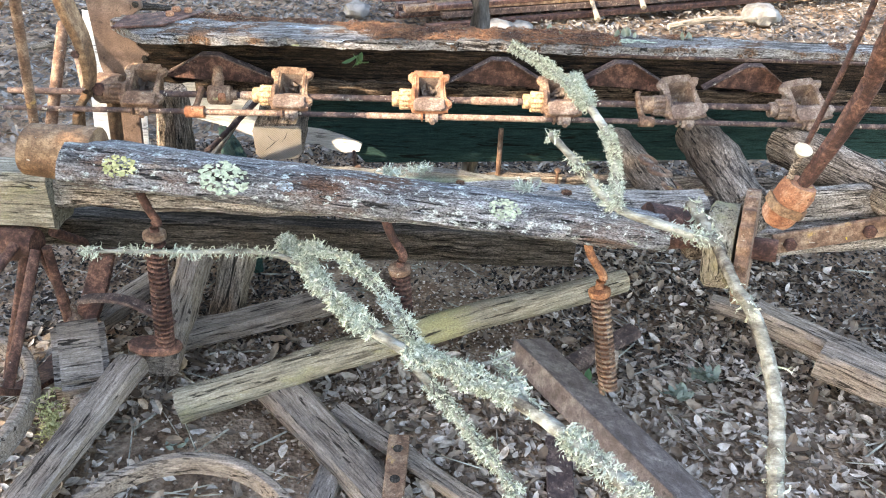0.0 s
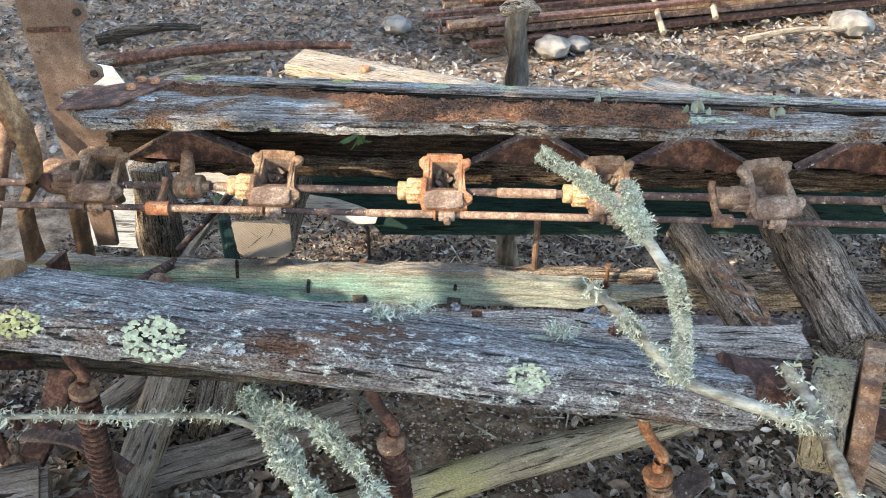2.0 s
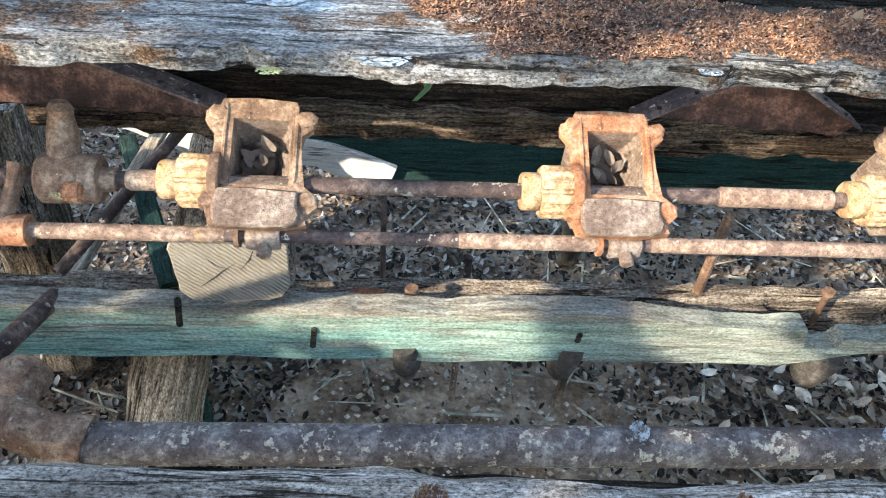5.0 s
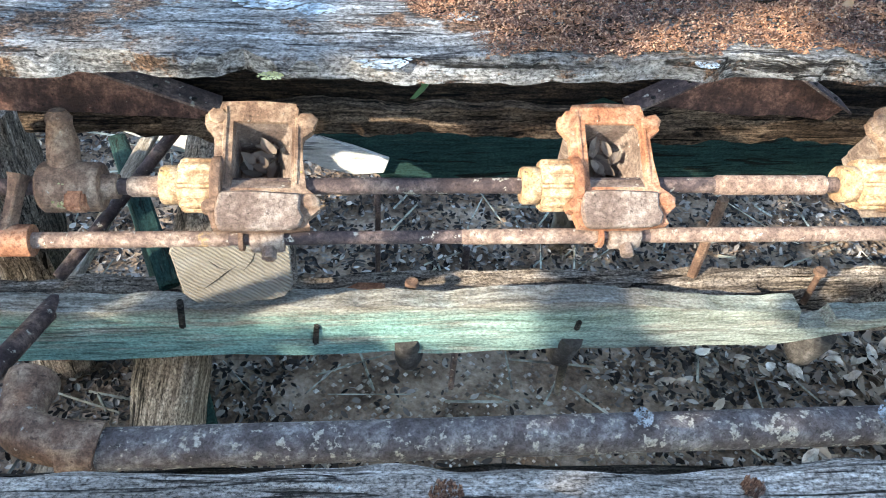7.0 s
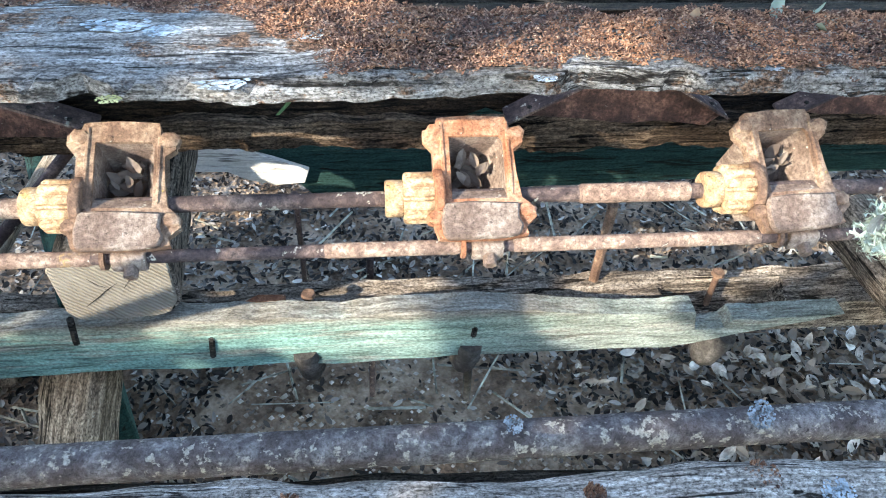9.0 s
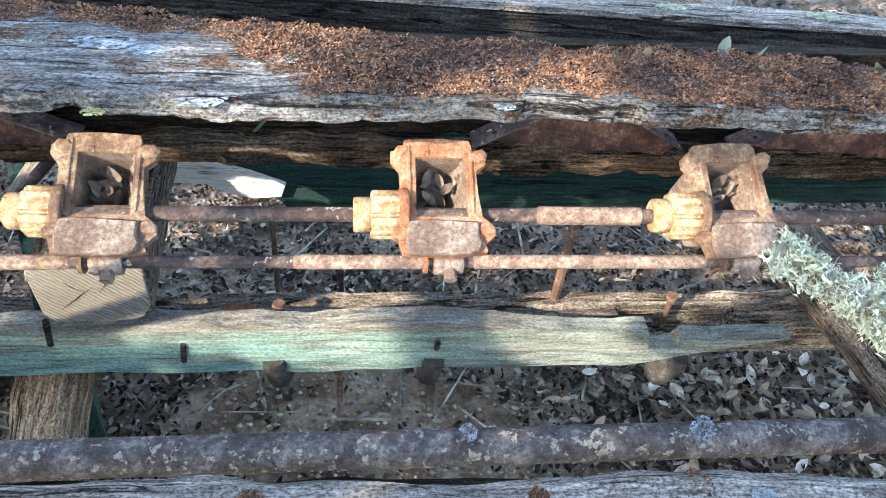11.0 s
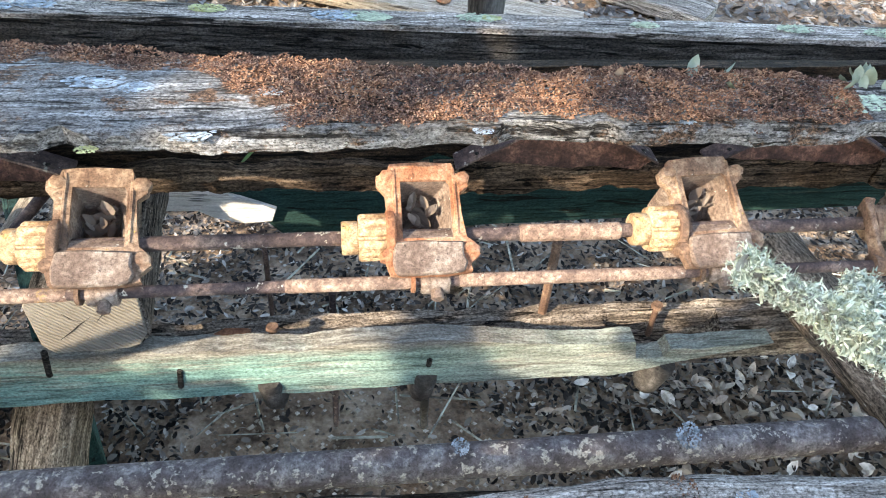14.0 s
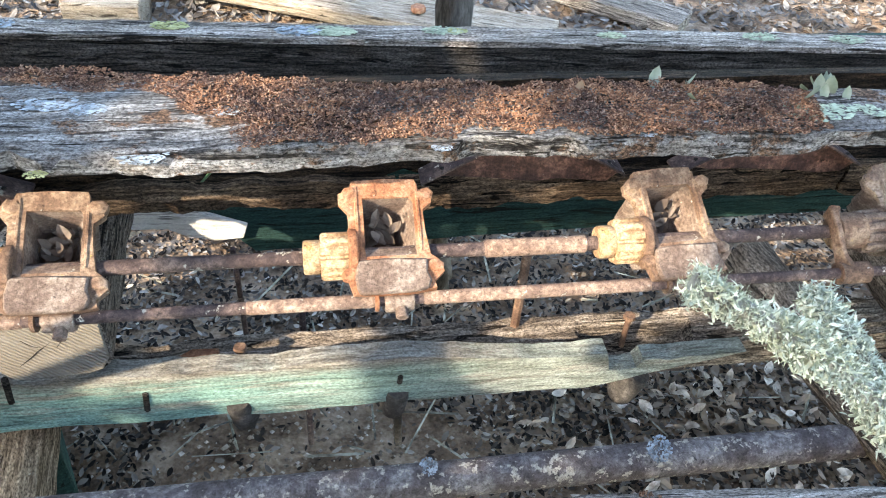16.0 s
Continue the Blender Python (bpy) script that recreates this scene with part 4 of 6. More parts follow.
part("lever", sweep(bmesh.new(), ease([(-0.026, -0.002, 0.010), (-0.028, -0.010, 0.002), (-0.032, -0.020, -0.010), (-0.036, -0.027, -0.016)], 10), box_section(0.007, 0.010, 3, 0.001), [1.2, 1, 0.9, 0.8, 0.8, 0.8, 0.8, 0.9, 1, 1.2, 1.4]), CUPB, col, m=cm)
part("lichen_patch", crust_cluster(0.007, 97, 0.001), YELL, col, "yellow crust lichen", m=cm @ Matrix.Translation((-0.004, -0.0118, 0.0035)) @ Matrix.Rotation(radians(65), 4, "X"))["kind"] = "stuff"
part("lever_eye", sweep(bmesh.new(), [(-0.046, -0.0245, -0.0165), (-0.020, -0.0245, -0.0165)], circle(0.0085, 14), None, 0.0008, 100), CUPR, col, m=cm)

fork = thing("shifter_fork", "rusted shifter fork linking shaft and adjusting bar", "fork", MACH @ Vector((0.335, 1.15, 0.34)))
fm = MACH @ Matrix.Translation((0.342, 1.1615, 0.3465))
part("fork_collar", sweep(bmesh.new(), [(-0.006, 0, 0), (-0.005, 0, 0), (0.016, 0, 0), (0.018, 0, 0)], circle(0.0125, 16), [0.9, 1, 1, 0.85], 0.0006, 90), CUPB, fork, m=fm)
part("fork_arm", sweep(bmesh.new(), ease([(-0.008, 0.006, 0.012), (-0.010, -0.006, 0.008), (-0.006, -0.018, -0.008), (0.0, -0.0245, -0.0165)], 10), box_section(0.006, 0.010, 3, 0.001), [1.3, 1, 0.9, 0.8, 0.8, 0.8, 0.8, 0.9, 1, 1.2, 1.4]), CUPB, fork, m=fm)
part("fork_eye", sweep(bmesh.new(), [(-0.009, -0.0245, -0.0165), (0.012, -0.0245, -0.0165)], circle(0.0075, 14), None, 0.0006, 100), CUPB, fork, m=fm)
solo("thin_rod", rod((0.26, 1.205, 0.404), (0.70, 1.215, 0.398), 0.0028, 8, 6), RODR, "thin bare rod under the mossy plank", "rod", MACH)

# hipped rusty cover plates between the cups
for k, (a, p, b, z) in enumerate(((-0.375, -0.295, -0.198, -0.003), (0.062, 0.138, 0.212, 0.0), (0.252, 0.326, 0.402, 0.0), (0.455, 0.527, 0.590, 0.0))):
    cover = thing("cover_plate", "hipped dark red rusted cover plate between seed cups", "plate", MACH @ Vector((p, 1.245, 0.36)), "hipped cover plates")
    prof = [(a, 0.347 + z), (p - 0.012, 0.384 + z), (p + 0.014, 0.384 + z), (b, 0.349 + z)]
    bm = bmesh.new()
    rows = [[bm.verts.new((u, v, zz - t)) for u, zz in prof] for t in (0, 0.0018) for v in (1.234, 1.246, 1.2535)]
    for r0, r1 in ((rows[0], rows[1]), (rows[1], rows[2]), (rows[3], rows[4]), (rows[4], rows[5]), (rows[0], rows[3]), (rows[2], rows[5])):
        for i in range(3):
            bm.faces.new((r0[i], r0[i + 1], r1[i + 1], r1[i]))
    for i in (0, 3):
        for g in (0, 1):
            bm.faces.new((rows[g][i], rows[g + 1][i], rows[g + 4][i], rows[g + 3][i]))
    part("hip_flange", bm, RODR, cover, m=MACH, smooth=False)
    # sloping front face with a ragged lower edge
    lower = [(b + (a - b) * q, 0.340 + 0.010 * q + z + fuzz(k + q * 3, 1, 4, 0.005)) for q in (0.08, 0.2, 0.32, 0.44, 0.56, 0.68, 0.8, 0.92)]
    face = prism([(u, zz - 0.355) for u, zz in prof + lower], 0, 0.002)
    part("sheet", face, PLATE, cover, m=MACH @ Matrix.Translation((0, 1.244, 0.354)) @ Matrix.Rotation(radians(80), 4, "X"), smooth=False)
    for q in (0.10, 0.24, 0.80, 0.92):
        u = a + (b - a) * q
        zz = prof[0][1] + (prof[1][1] - prof[0][1]) * (u - a) / (p - 0.012 - a) if u < p else prof[3][1] + (prof[2][1] - prof[3][1]) * (b - u) / (b - p - 0.014)
        part("rivet", nut(0.0018, 0.0012), RAILW, cover, m=MACH @ Matrix.Translation((u, 1.240, zz - 0.0003)))

# ---------------------------------------------------------------- sawn block, green front board, pipe
blk = thing("sawn_block", "squared timber block with pale sawn end on the green board", "timber", MACH @ Vector((-0.19, 1.2, 0.25)))
bm = bar(0.165, box_section(0.072, 0.054, 5, 0.009), 40, rough=0.0022, freq=70, seed=12)
part("timber", bm, LOGW, blk, m=MACH @ Matrix.Translation((-0.189, 1.172, 0.271)) @ Matrix.Rotation(radians(94), 4, "Z") @ Matrix.Rotation(radians(-3), 4, "Y"))
end = prism([(-0.033, -0.017), (-0.026, -0.0255), (0.020, -0.0265), (0.029, -0.024), (0.035, -0.014), (0.0355, 0.022), (0.031, 0.0265), (-0.032, 0.0265), (-0.0355, 0.021)], 0, 0.003, 0.0008)
face = part("sawn_end", end, SAWN, blk, "pale sawn end grain", m=MACH @ Matrix.Translation((-0.190, 1.1725, 0.271)) @ Matrix.Rotation(radians(4), 4, "Z") @ Matrix.Rotation(radians(90), 4, "X"))

for pts in (((-0.020, -0.012), (-0.010, -0.004), (-0.006, 0.000), (0.003, 0.007)), ((-0.014, 0.012), (-0.009, 0.006), (-0.004, 0.003)), ((0.006, 0.002), (0.012, 0.010), (0.015, 0.018))):
    part("crack", sweep(bmesh.new(), [(x, y, 0.0030) for x, y in pts], circle(0.0005, 4), [0.3] + [1.0] * (len(pts) - 2) + [0.3]), RAILW, face, m=MACH @ Matrix.Translation((-0.190, 1.1725, 0.271)) @ Matrix.Rotation(radians(4), 4, "Z") @ Matrix.Rotation(radians(90), 4, "X"))

gb = thing("green_board", "split front board with flaking pale green paint", "board", MACH @ Vector((0, 1.19, 0.2)))


def gb_top(u):
    t = 0.2195 + fuzz(u, 4, 30, 0.003) + fuzz(u, 9, 9, 0.004) + fuzz(u, 6, 120, 0.0012)
    if u > 0.05:
        t -= 0.012 * min(1, (u - 0.05) / 0.1)
    if 0.215 < u < 0.245:
        t -= 0.020
    if u > 0.245:
        t -= 0.012 - 0.02 * (u - 0.245)
    return t


part("painted_board", slab(-0.56, 0.335, lambda u: 0.168 + fuzz(u, 2, 12, 0.003) + max(0, u - 0.20) * 0.22, gb_top, lambda u, v: -1.187 + fuzz(u * 0.3, v, 60, 0.0012), lambda u, v: -1.204, 190, 12), GREEN, gb, m=MACH @ Matrix.Rotation(radians(90), 4, "X"))
part("back_timber", slab(-0.56, 0.62, lambda u: 1.206, lambda u: 1.243 + fuzz(u, 4, 10, 0.003), lambda u, v: 0.188 + (v - 1.206) * 0.22 + fuzz(u * 0.3, v, 70, 0.005) + fuzz(u * 0.12, v, 160, 0.003) - (0.016 if 0.20 < u < 0.30 and v < 1.232 else 0), lambda u, v: 0.16, 160, 12), LOGW, gb, m=MACH)
for u, z, h in ((-0.145, 0.192, 0.022), (-0.235, 0.215, 0.028), (0.045, 0.196, 0.010)):
    part("slot_plug", block(0.0042, 0.004, h, 0.001), RAILW, gb, m=MACH @ Matrix.Translation((u, 1.1865, z)) @ Matrix.Rotation(0.1, 4, "Y"))
for u, v, z, h in ((0.242, 1.223, 0.182, 0.031), (-0.076, 1.214, 0.192, 0.024)):
    bolt = thing("old_nail", "bent rusty nail standing in the board", "nail", MACH @ Vector((u, v, z)))
    part("shank", rod((u, v, z - 0.02), (u, v, z + h - 0.004), 0.0026, 10), CUPB, bolt, m=MACH)
    part("nail_head", sweep(bmesh.new(), [(u, v, z + h - 0.005), (u, v, z + h - 0.003), (u, v, z + h)], circle(0.0054, 12), [0.6, 1, 0.85]), CUPB, bolt, m=MACH)
solo("rust_flake", prism([(-0.018, -0.004), (0.016, -0.004), (0.017, 0.005), (-0.004, 0.006)], 0, 0.006, 0.001), CUPR, "loose flake of rusty iron on the board", "flake", MACH @ Matrix.Translation((-0.112, 1.226, 0.192)))
for k, (u, z) in enumerate(((-0.078, 0.166), (0.042, 0.166), (0.242, 0.160))):
    tube = thing("seed_spout", "grey rusted seed spout hanging under the green board", "spout", MACH @ Vector((u, 1.192, 0.13)), "seed spouts under the board")
    part("spout_cap", sweep(bmesh.new(), [(0, 0, 0.022), (0, 0, 0.016), (0, 0, -0.010), (0, 0, -0.016), (0, 0, -0.018)], circle(0.0145, 14, 0.8), [0.8, 0.95, 0.95, 0.75, 0.3], 0.0016, 110), DUSTY, tube, m=MACH @ Matrix.Translation((u, 1.198, z - 0.006)) @ Euler((0.25, 0.1 * k, 0.3 * k - 0.3)).to_matrix().to_4x4())
    part("stem", rod((u + 0.002, 1.192, z - 0.005), (u + 0.004, 1.196, 0.10 if k == 1 else 0.14), 0.0035, 8), DUSTY, tube, m=MACH)
for a, b, r, mt in (((-0.03, 1.265, 0.20), (-0.032, 1.262, 0.02), 0.003, RODR), ((0.148, 1.235, 0.275), (0.148, 1.238, 0.17), 0.0040, CUPB), ((-0.10, 1.40, 0.16), (-0.10, 1.40, 0.02), 0.003, RODR)):
    solo("drop_rod", rod(a, b, r, 8, 8), mt, "thin rusty drop rod below the seed cups", "rod", MACH, "drop rods")
pipe = thing("iron_pipe", "long iron pipe mottled with pale lichen", "pipe", MACH @ Vector((0, 1.073, 0.238)))
part("pipe_run", sweep(bmesh.new(), [(-0.265 + 0.02 * i, 1.070, 0.234) for i in range(60)], circle(0.0118, 20), None, 0.0003, 80), PIPER, pipe, m=MACH)
part("elbow", sweep(bmesh.new(), ease([(-0.255, 1.070, 0.234), (-0.285, 1.074, 0.240), (-0.30, 1.085, 0.240), (-0.302, 1.115, 0.240)], 12), circle(0.0135, 16), [1.1, 1.1, 0.95, 0.95, 0.95, 1, 1, 1, 0.95, 0.95, 0.95, 1.1, 1.1], 0.001, 60), CUPB, pipe, m=MACH)
part("hex_collar", sweep(bmesh.new(), [(-0.275, 1.070, 0.234), (-0.255, 1.070, 0.234)], circle(0.0155, 6)), CUPB, pipe, m=MACH)
for k, (u, a) in enumerate(((0.05, 70), (0.20, 60))):
    part("lichen_patch", crust_cluster((0.006, 0.009)[k], 80 + k, 0.0008), WHITEL, pipe, m=MACH @ Matrix.Translation((u, 1.073 - 0.0118 * math.cos(radians(a)), 0.240 + 0.0118 * math.sin(radians(a)))) @ Matrix.Rotation(radians(90 - a), 4, "X"))["kind"] = "stuff"
for a, b, r in (((-0.255, 1.29, 0.285), (-0.325, 1.195, 0.222), 0.0046), ((-0.324, 1.180, 0.213), (-0.325, 1.035, 0.262), 0.0068)):
    solo("stay_rod", rod(a, b, r, 10, 4), RODR, "bare rusty stay rod between the boards", "rod", I4, "stay rods")
m, L = between((-0.425, 1.315, -0.02), (-0.400, 1.30, 0.295))
solo("corner_post", bar(L, box_section(0.052, 0.060, 5, 0.012), 60, (1.1, 0.85), 0, 0.007, 45, 19), LOGW, "gnarled grey corner post behind the shifter collar", "post", m)
# end board shares the shade-darkened green
solo("green_end_board", prism([(0.0, 0.0), (0.235, -0.01), (0.23, 0.185), (0.10, 0.205), (0.0, 0.200)], -0.008, 0.008, 0.002), GREEND, "green end board standing under the shaft, shade in its colour", "board", Matrix.Translation((-0.258, 1.215, 0.0)) @ Matrix.Rotation(radians(117), 4, "Z") @ Matrix.Rotation(radians(90), 4, "X"))
m, L = between((-0.283, 1.365, 0.262), (-0.338, 1.215, 0.185))
solo("split_stick", bar(L, box_section(0.012, 0.009, 3, 0.002), 20, (0.9, 1), 0, 0.001, 60, 3), PALEW, "pale split stick leaning against the end board", "stick", m)

# second frame timber under the front beam
m, L = between((-0.52, 1.03, 0.185), (0.25, 1.067, 0.169))
solo("frame_timber", bar(L, box_section(0.035, 0.05, 4), 60, rough=0.004, seed=14), RAILW, "dark weathered frame timber behind the fallen beam", "beam", m)

# ---------------------------------------------------------------- fallen lichen beam
bm_a, bm_b = (-0.350, 0.898, 0.358), (0.325, 0.948, 0.276)
m, L = between(bm_a, bm_b)
beam = thing("fallen_beam", "grey lichen-covered wooden beam with rusty iron ferrules", "beam", (-0.05, 0.9, 0.30))
shape = [(-0.066, 0.008), (-0.061, 0.018), (-0.052, 0.026), (-0.036, 0.031), (-0.018, 0.027), (0.0, 0.021), (0.016, 0.014), (0.030, 0.008), (0.044, 0.003), (0.056, -0.004), (0.050, -0.016), (0.030, -0.022), (0.0, -0.022), (-0.036, -0.017), (-0.056, -0.009), (-0.066, 0.001)]
part("beam_timber", bar(L, shape, 260, (1.0, 0.9), 0, 0.005, 60, 2, 0.25), BEAM, beam, m=m)
part("ferrule", bar(0.075, circle(0.037, 20, 0.85), 8, (0.9, 1.04), 0, 0.003, 30, 5), TANR, beam, "tan iron ferrule", m=m @ Matrix.Translation((-0.055, 0, 0)))
part("ferrule", bar(0.085, circle(0.033, 20, 0.85), 8, (1.0, 0.7), 0, 0.003, 30, 6), PLATE, beam, m=m @ Matrix.Translation((L - 0.01, 0, 0)))
for k, (d, y, z, r, mt) in enumerate(((0.065, -0.060, 0.022, 0.016, YELL), (0.175, -0.059, 0.023, 0.024, MINT), (0.485, -0.054, 0.024, 0.016, MINT), (0.64, -0.058, 0.012, 0.011, MINT), (0.24, -0.058, 0.022, 0.008, WHITEL), (0.42, -0.02, 0.027, 0.009, WHITEL), (0.62, -0.01, 0.022, 0.010, MINT), (0.50, 0.02, 0.012, 0.008, MINT))):
    tip_m = Matrix.Rotation(radians(48), 4, "X") if y < -0.03 else Matrix.Rotation(radians(-20), 4, "X")
    part("lichen_patch", crust_cluster(r * 0.92, 60 + k), mt, beam, m=m @ Matrix.Translation((d, y, z)) @ tip_m @ Matrix.Diagonal((1.3, 0.9, 0.16, 1)))["kind"] = "stuff"

# grey timber lying along the beam's far side
m, L = between((-0.43, 0.975, 0.276), (0.40, 1.008, 0.272))
slabt = thing("grey_timber", "cracked grey timber with moss cushions beside the fallen beam", "timber", (0.2, 1.0, 0.27))
part("timber", bar(L, box_section(0.052, 0.040, 6, 0.008), 170, rough=0.006, seed=51), GREY, slabt, m=m)
for k, (x, y, r, mt) in enumerate(((0.10, 0.008, 0.010, MOSS), (0.33, 0.014, 0.013, MOSS), (0.365, 0.006, 0.012, WHITEL), (0.245, 0.010, 0.007, MOSS), (0.38, -0.008, 0.009, MOSS), (0.19, -0.010, 0.008, WHITEL))):
    blob = crust_cluster(r * 0.8, 300 + k, 0.006 if mt == MOSS else 0.0006)
    part("moss_cushion" if mt == MOSS else "lichen_patch", blob, mt, slabt, m=m @ Matrix.Translation((x + 0.27, y, 0.0195)))["kind"] = "stuff"

# pressure springs hung below the beam
for k, (top, low, zl, orange) in enumerate((((-0.27, 0.885, 0.315), (-0.284, 0.880, 0.105), 0.16, 0), ((0.014, 0.875, 0.300), (0.026, 0.875, 0.150), 0.09, 0), ((0.248, 0.900, 0.272), (0.287, 0.872, 0.075), 0.14, 1))):
    top, low = Vector(top), Vector(low)
    sp = thing("pressure_spring", ("rusty coil spring on a hooked rod over an iron foot", "small rusty coil spring on a hooked rod", "rusty coil spring with bright orange hook")[k], "spring", low, "pressure springs")
    d = (low - top).normalized()
    start = low - d * zl
    part("hook_rod", sweep(bmesh.new(), ease([top + Vector((-0.012, 0.02, 0.006)), top + Vector((-0.012, 0, 0.010)), top + Vector((-0.004, -0.004, -0.012)), start.lerp(top, 0.35) + Vector((0.006, -0.002, 0)), start, low], 26), circle(0.0052, 10), None, 0.0006, 90), HOOKR if orange else PLATE, sp)
    ang = d.to_track_quat("-Z", "Y").to_matrix().to_4x4()
    part("coil", coil(zl, 0.0105, 0.0021, max(8, int(zl / 0.0068))), CUPB if orange else PLATE, sp, m=Matrix.Translation(start) @ ang)
    part("washer", sweep(bmesh.new(), [(0, 0, 0.006), (0, 0, 0.004), (0, 0, -0.003), (0, 0, -0.005)], circle(0.0135, 14), [0.7, 1, 1, 0.8]), HOOKR if orange else CUPB, sp, m=Matrix.Translation(start) @ ang)
    part("bracket", block(0.034, 0.020, 0.022, 0.003), PLATE, sp, m=Matrix.Translation(top + Vector((-0.004, 0.024, 0.006))))
    if k == 0:
        part("foot", prism(circle(0.036, 16, 0.5), 0, 0.012, 0.003), PLATE, sp, m=Matrix.Translation(low + Vector((-0.014, 0, -0.010))))

# ---------------------------------------------------------------- end plate and castings of the seed box
ep = thing("end_plate", "brown rusted cast end plate with bolt lugs", "plate", (-0.46, 1.24, 0.2))
pm = Matrix.Translation((-0.432, 1.235, 0.0)) @ Matrix.Rotation(radians(8), 4, "Z") @ Matrix.Rotation(radians(90), 4, "X")
edge = [(-0.045, 0.62), (-0.040, 0.36), (-0.03, 0.29), (-0.028, 0.20), (0.0, 0.20), (0.006, 0.30), (0.024, 0.352), (0.036, 0.36), (0.036, 0.372), (0.020, 0.385), (0.020, 0.43), (0.036, 0.44), (0.036, 0.452), (0.020, 0.462), (0.020, 0.50), (0.036, 0.512), (0.034, 0.528), (0.018, 0.535), (0.016, 0.62)]
part("casting", prism(edge, -0.004, 0.004, 0.001), PLAINR, ep, m=pm)
for x, y in ((0.028, 0.366), (0.028, 0.446), (0.026, 0.52)):
    part("bolt", nut(0.005, 0.004), RAILW, ep, m=pm @ Matrix.Translation((x, y, 0.004)))
part("box_rib", block(0.05, 0.006, 0.006, 0.001), PLATE, ep, m=pm @ Matrix.Translation((-0.012, 0.50, 0.006)))
ub = thing("upright_bracket", "tan rusted cast bracket leg with bolted bearing", "bracket", (-0.47, 1.12, 0.25))
part("leg", sweep(bmesh.new(), ease([(-0.448, 1.10, 0.62), (-0.445, 1.105, 0.50), (-0.432, 1.115, 0.42), (-0.438, 1.12, 0.36), (-0.462, 1.12, 0.32), (-0.470, 1.12, 0.25)], 30), box_section(0.030, 0.012, 4, 0.002), [0.7 + 0.25 * math.sin(i * 0.2) + 0.012 * i for i in range(31)], 0.001, 60), TANR, ub)
part("bolt", nut(0.006, 0.006), PLATE, ub, m=Matrix.Translation((-0.438, 1.104, 0.41)) @ Matrix.Rotation(radians(90), 4, "X"))
part("bearing", sweep(bmesh.new(), [(-0.445, 1.155, 0.345), (-0.44, 1.155, 0.345), (-0.412, 1.155, 0.345), (-0.408, 1.155, 0.345)], circle(0.022, 18), [0.9, 1, 1, 0.9], 0.002, 60), CUPB, ub)
part("bearing_nut", nut(0.010, 0.008), PLATE, ub, m=Matrix.Translation((-0.430, 1.132, 0.352)) @ Matrix.Rotation(radians(80), 4, "X"))
part("lower_leg", sweep(bmesh.new(), ease([(-0.44, 1.19, 0.34), (-0.447, 1.19, 0.28), (-0.455, 1.19, 0.18)], 10), box_section(0.028, 0.010, 4, 0.002), None, 0.001, 50), TANR, ub)
for a, b, r in (((-0.435, 0.994, 0.535), (-0.511, 1.08, 0.271), 0.0063), ((-0.395, 0.90, 0.53), (-0.56, 0.95, 0.36), 0.005), ((-0.505, 1.21, 0.42), (-0.500, 1.09, 0.28), 0.008), ((-0.53, 1.28, 0.35), (-0.47, 1.17, 0.33), 0.007)):
    solo("brace_rod", rod(a, b, r, 12, 6), CUPB, "rusted round brace rod at the machine's end", "rod", I4, "brace rods")
m, L = between((-0.62, 0.955, 0.275), (-0.425, 0.965, 0.27))
solo("stub_timber", bar(L, box_section(0.06, 0.078, 5, 0.008), 24, rough=0.004, seed=21), POLEW, "mossy green stub of frame timber beneath the ferrule", "beam", m)
solo("end_timber", bar(0.22, box_section(0.05, 0.05, 5, 0.008), 30, rough=0.006, seed=23), LOGW, "dark leaning timber end under the green board", "timber", between((-0.262, 1.24, 0.15), (-0.285, 1.10, -0.01))[0])
hub = thing("spoked_wheel", "rusty wheel hub with bare iron spokes", "wheel", (-0.46, 0.94, 0.1))
part("hub", sweep(bmesh.new(), [(-0.54, 0.93, 0.215), (-0.53, 0.93, 0.215), (-0.46, 0.93, 0.215), (-0.45, 0.93, 0.215)], circle(0.022, 20), [0.85, 1, 1, 0.85], 0.002, 40), PLATE, hub)
for k in range(7):
    a = radians(200 + 24 * k)
    part("spoke", rod((-0.46 + 0.02 * (k % 2), 0.93 + 0.03 * math.cos(a), 0.24 + 0.03 * math.sin(a)), (-0.46 + 0.05 * (k % 2) - 0.03, 0.93 + 0.20 * math.cos(a), 0.24 + 0.20 * math.sin(a)), 0.0065, 10, 3), PLATE, hub)
part("rim", sweep(bmesh.new(), [(-0.455, 0.93 + 0.205 * math.cos(6.28318 * i / 40), 0.24 + 0.205 * math.sin(6.28318 * i / 40)) for i in range(22, 41)], box_section(0.035, 0.008, 3, 0.001)), PLATE, hub)

# ---------------------------------------------------------------- right end: logs, ratchet, crank lever
for a, b, r, name, lab in (((0.325, 1.25, 0.262), (0.40, 0.975, 0.235), 0.024, "short_log", "grey weathered short log lying across the frame"), ((0.462, 1.30, 0.262), (0.468, 1.02, 0.262), 0.034, "thick_log", "thick dark grey log lying across the frame"), ((0.56, 1.20, 0.29), (0.69, 0.96, 0.285), 0.032, "bluish_log", "bluish lichened log at the machine's end")):
    m, L = between(a, b)
    solo(name, bar(L, circle(r, 18), 30, (1, 0.92), 0.004, 0.005, 30, a[0] * 9), LOGW, lab, "log", m)
chain = thing("rusty_chain", "short rusty chain lying on the short log", "chain", (0.375, 1.06, 0.27))
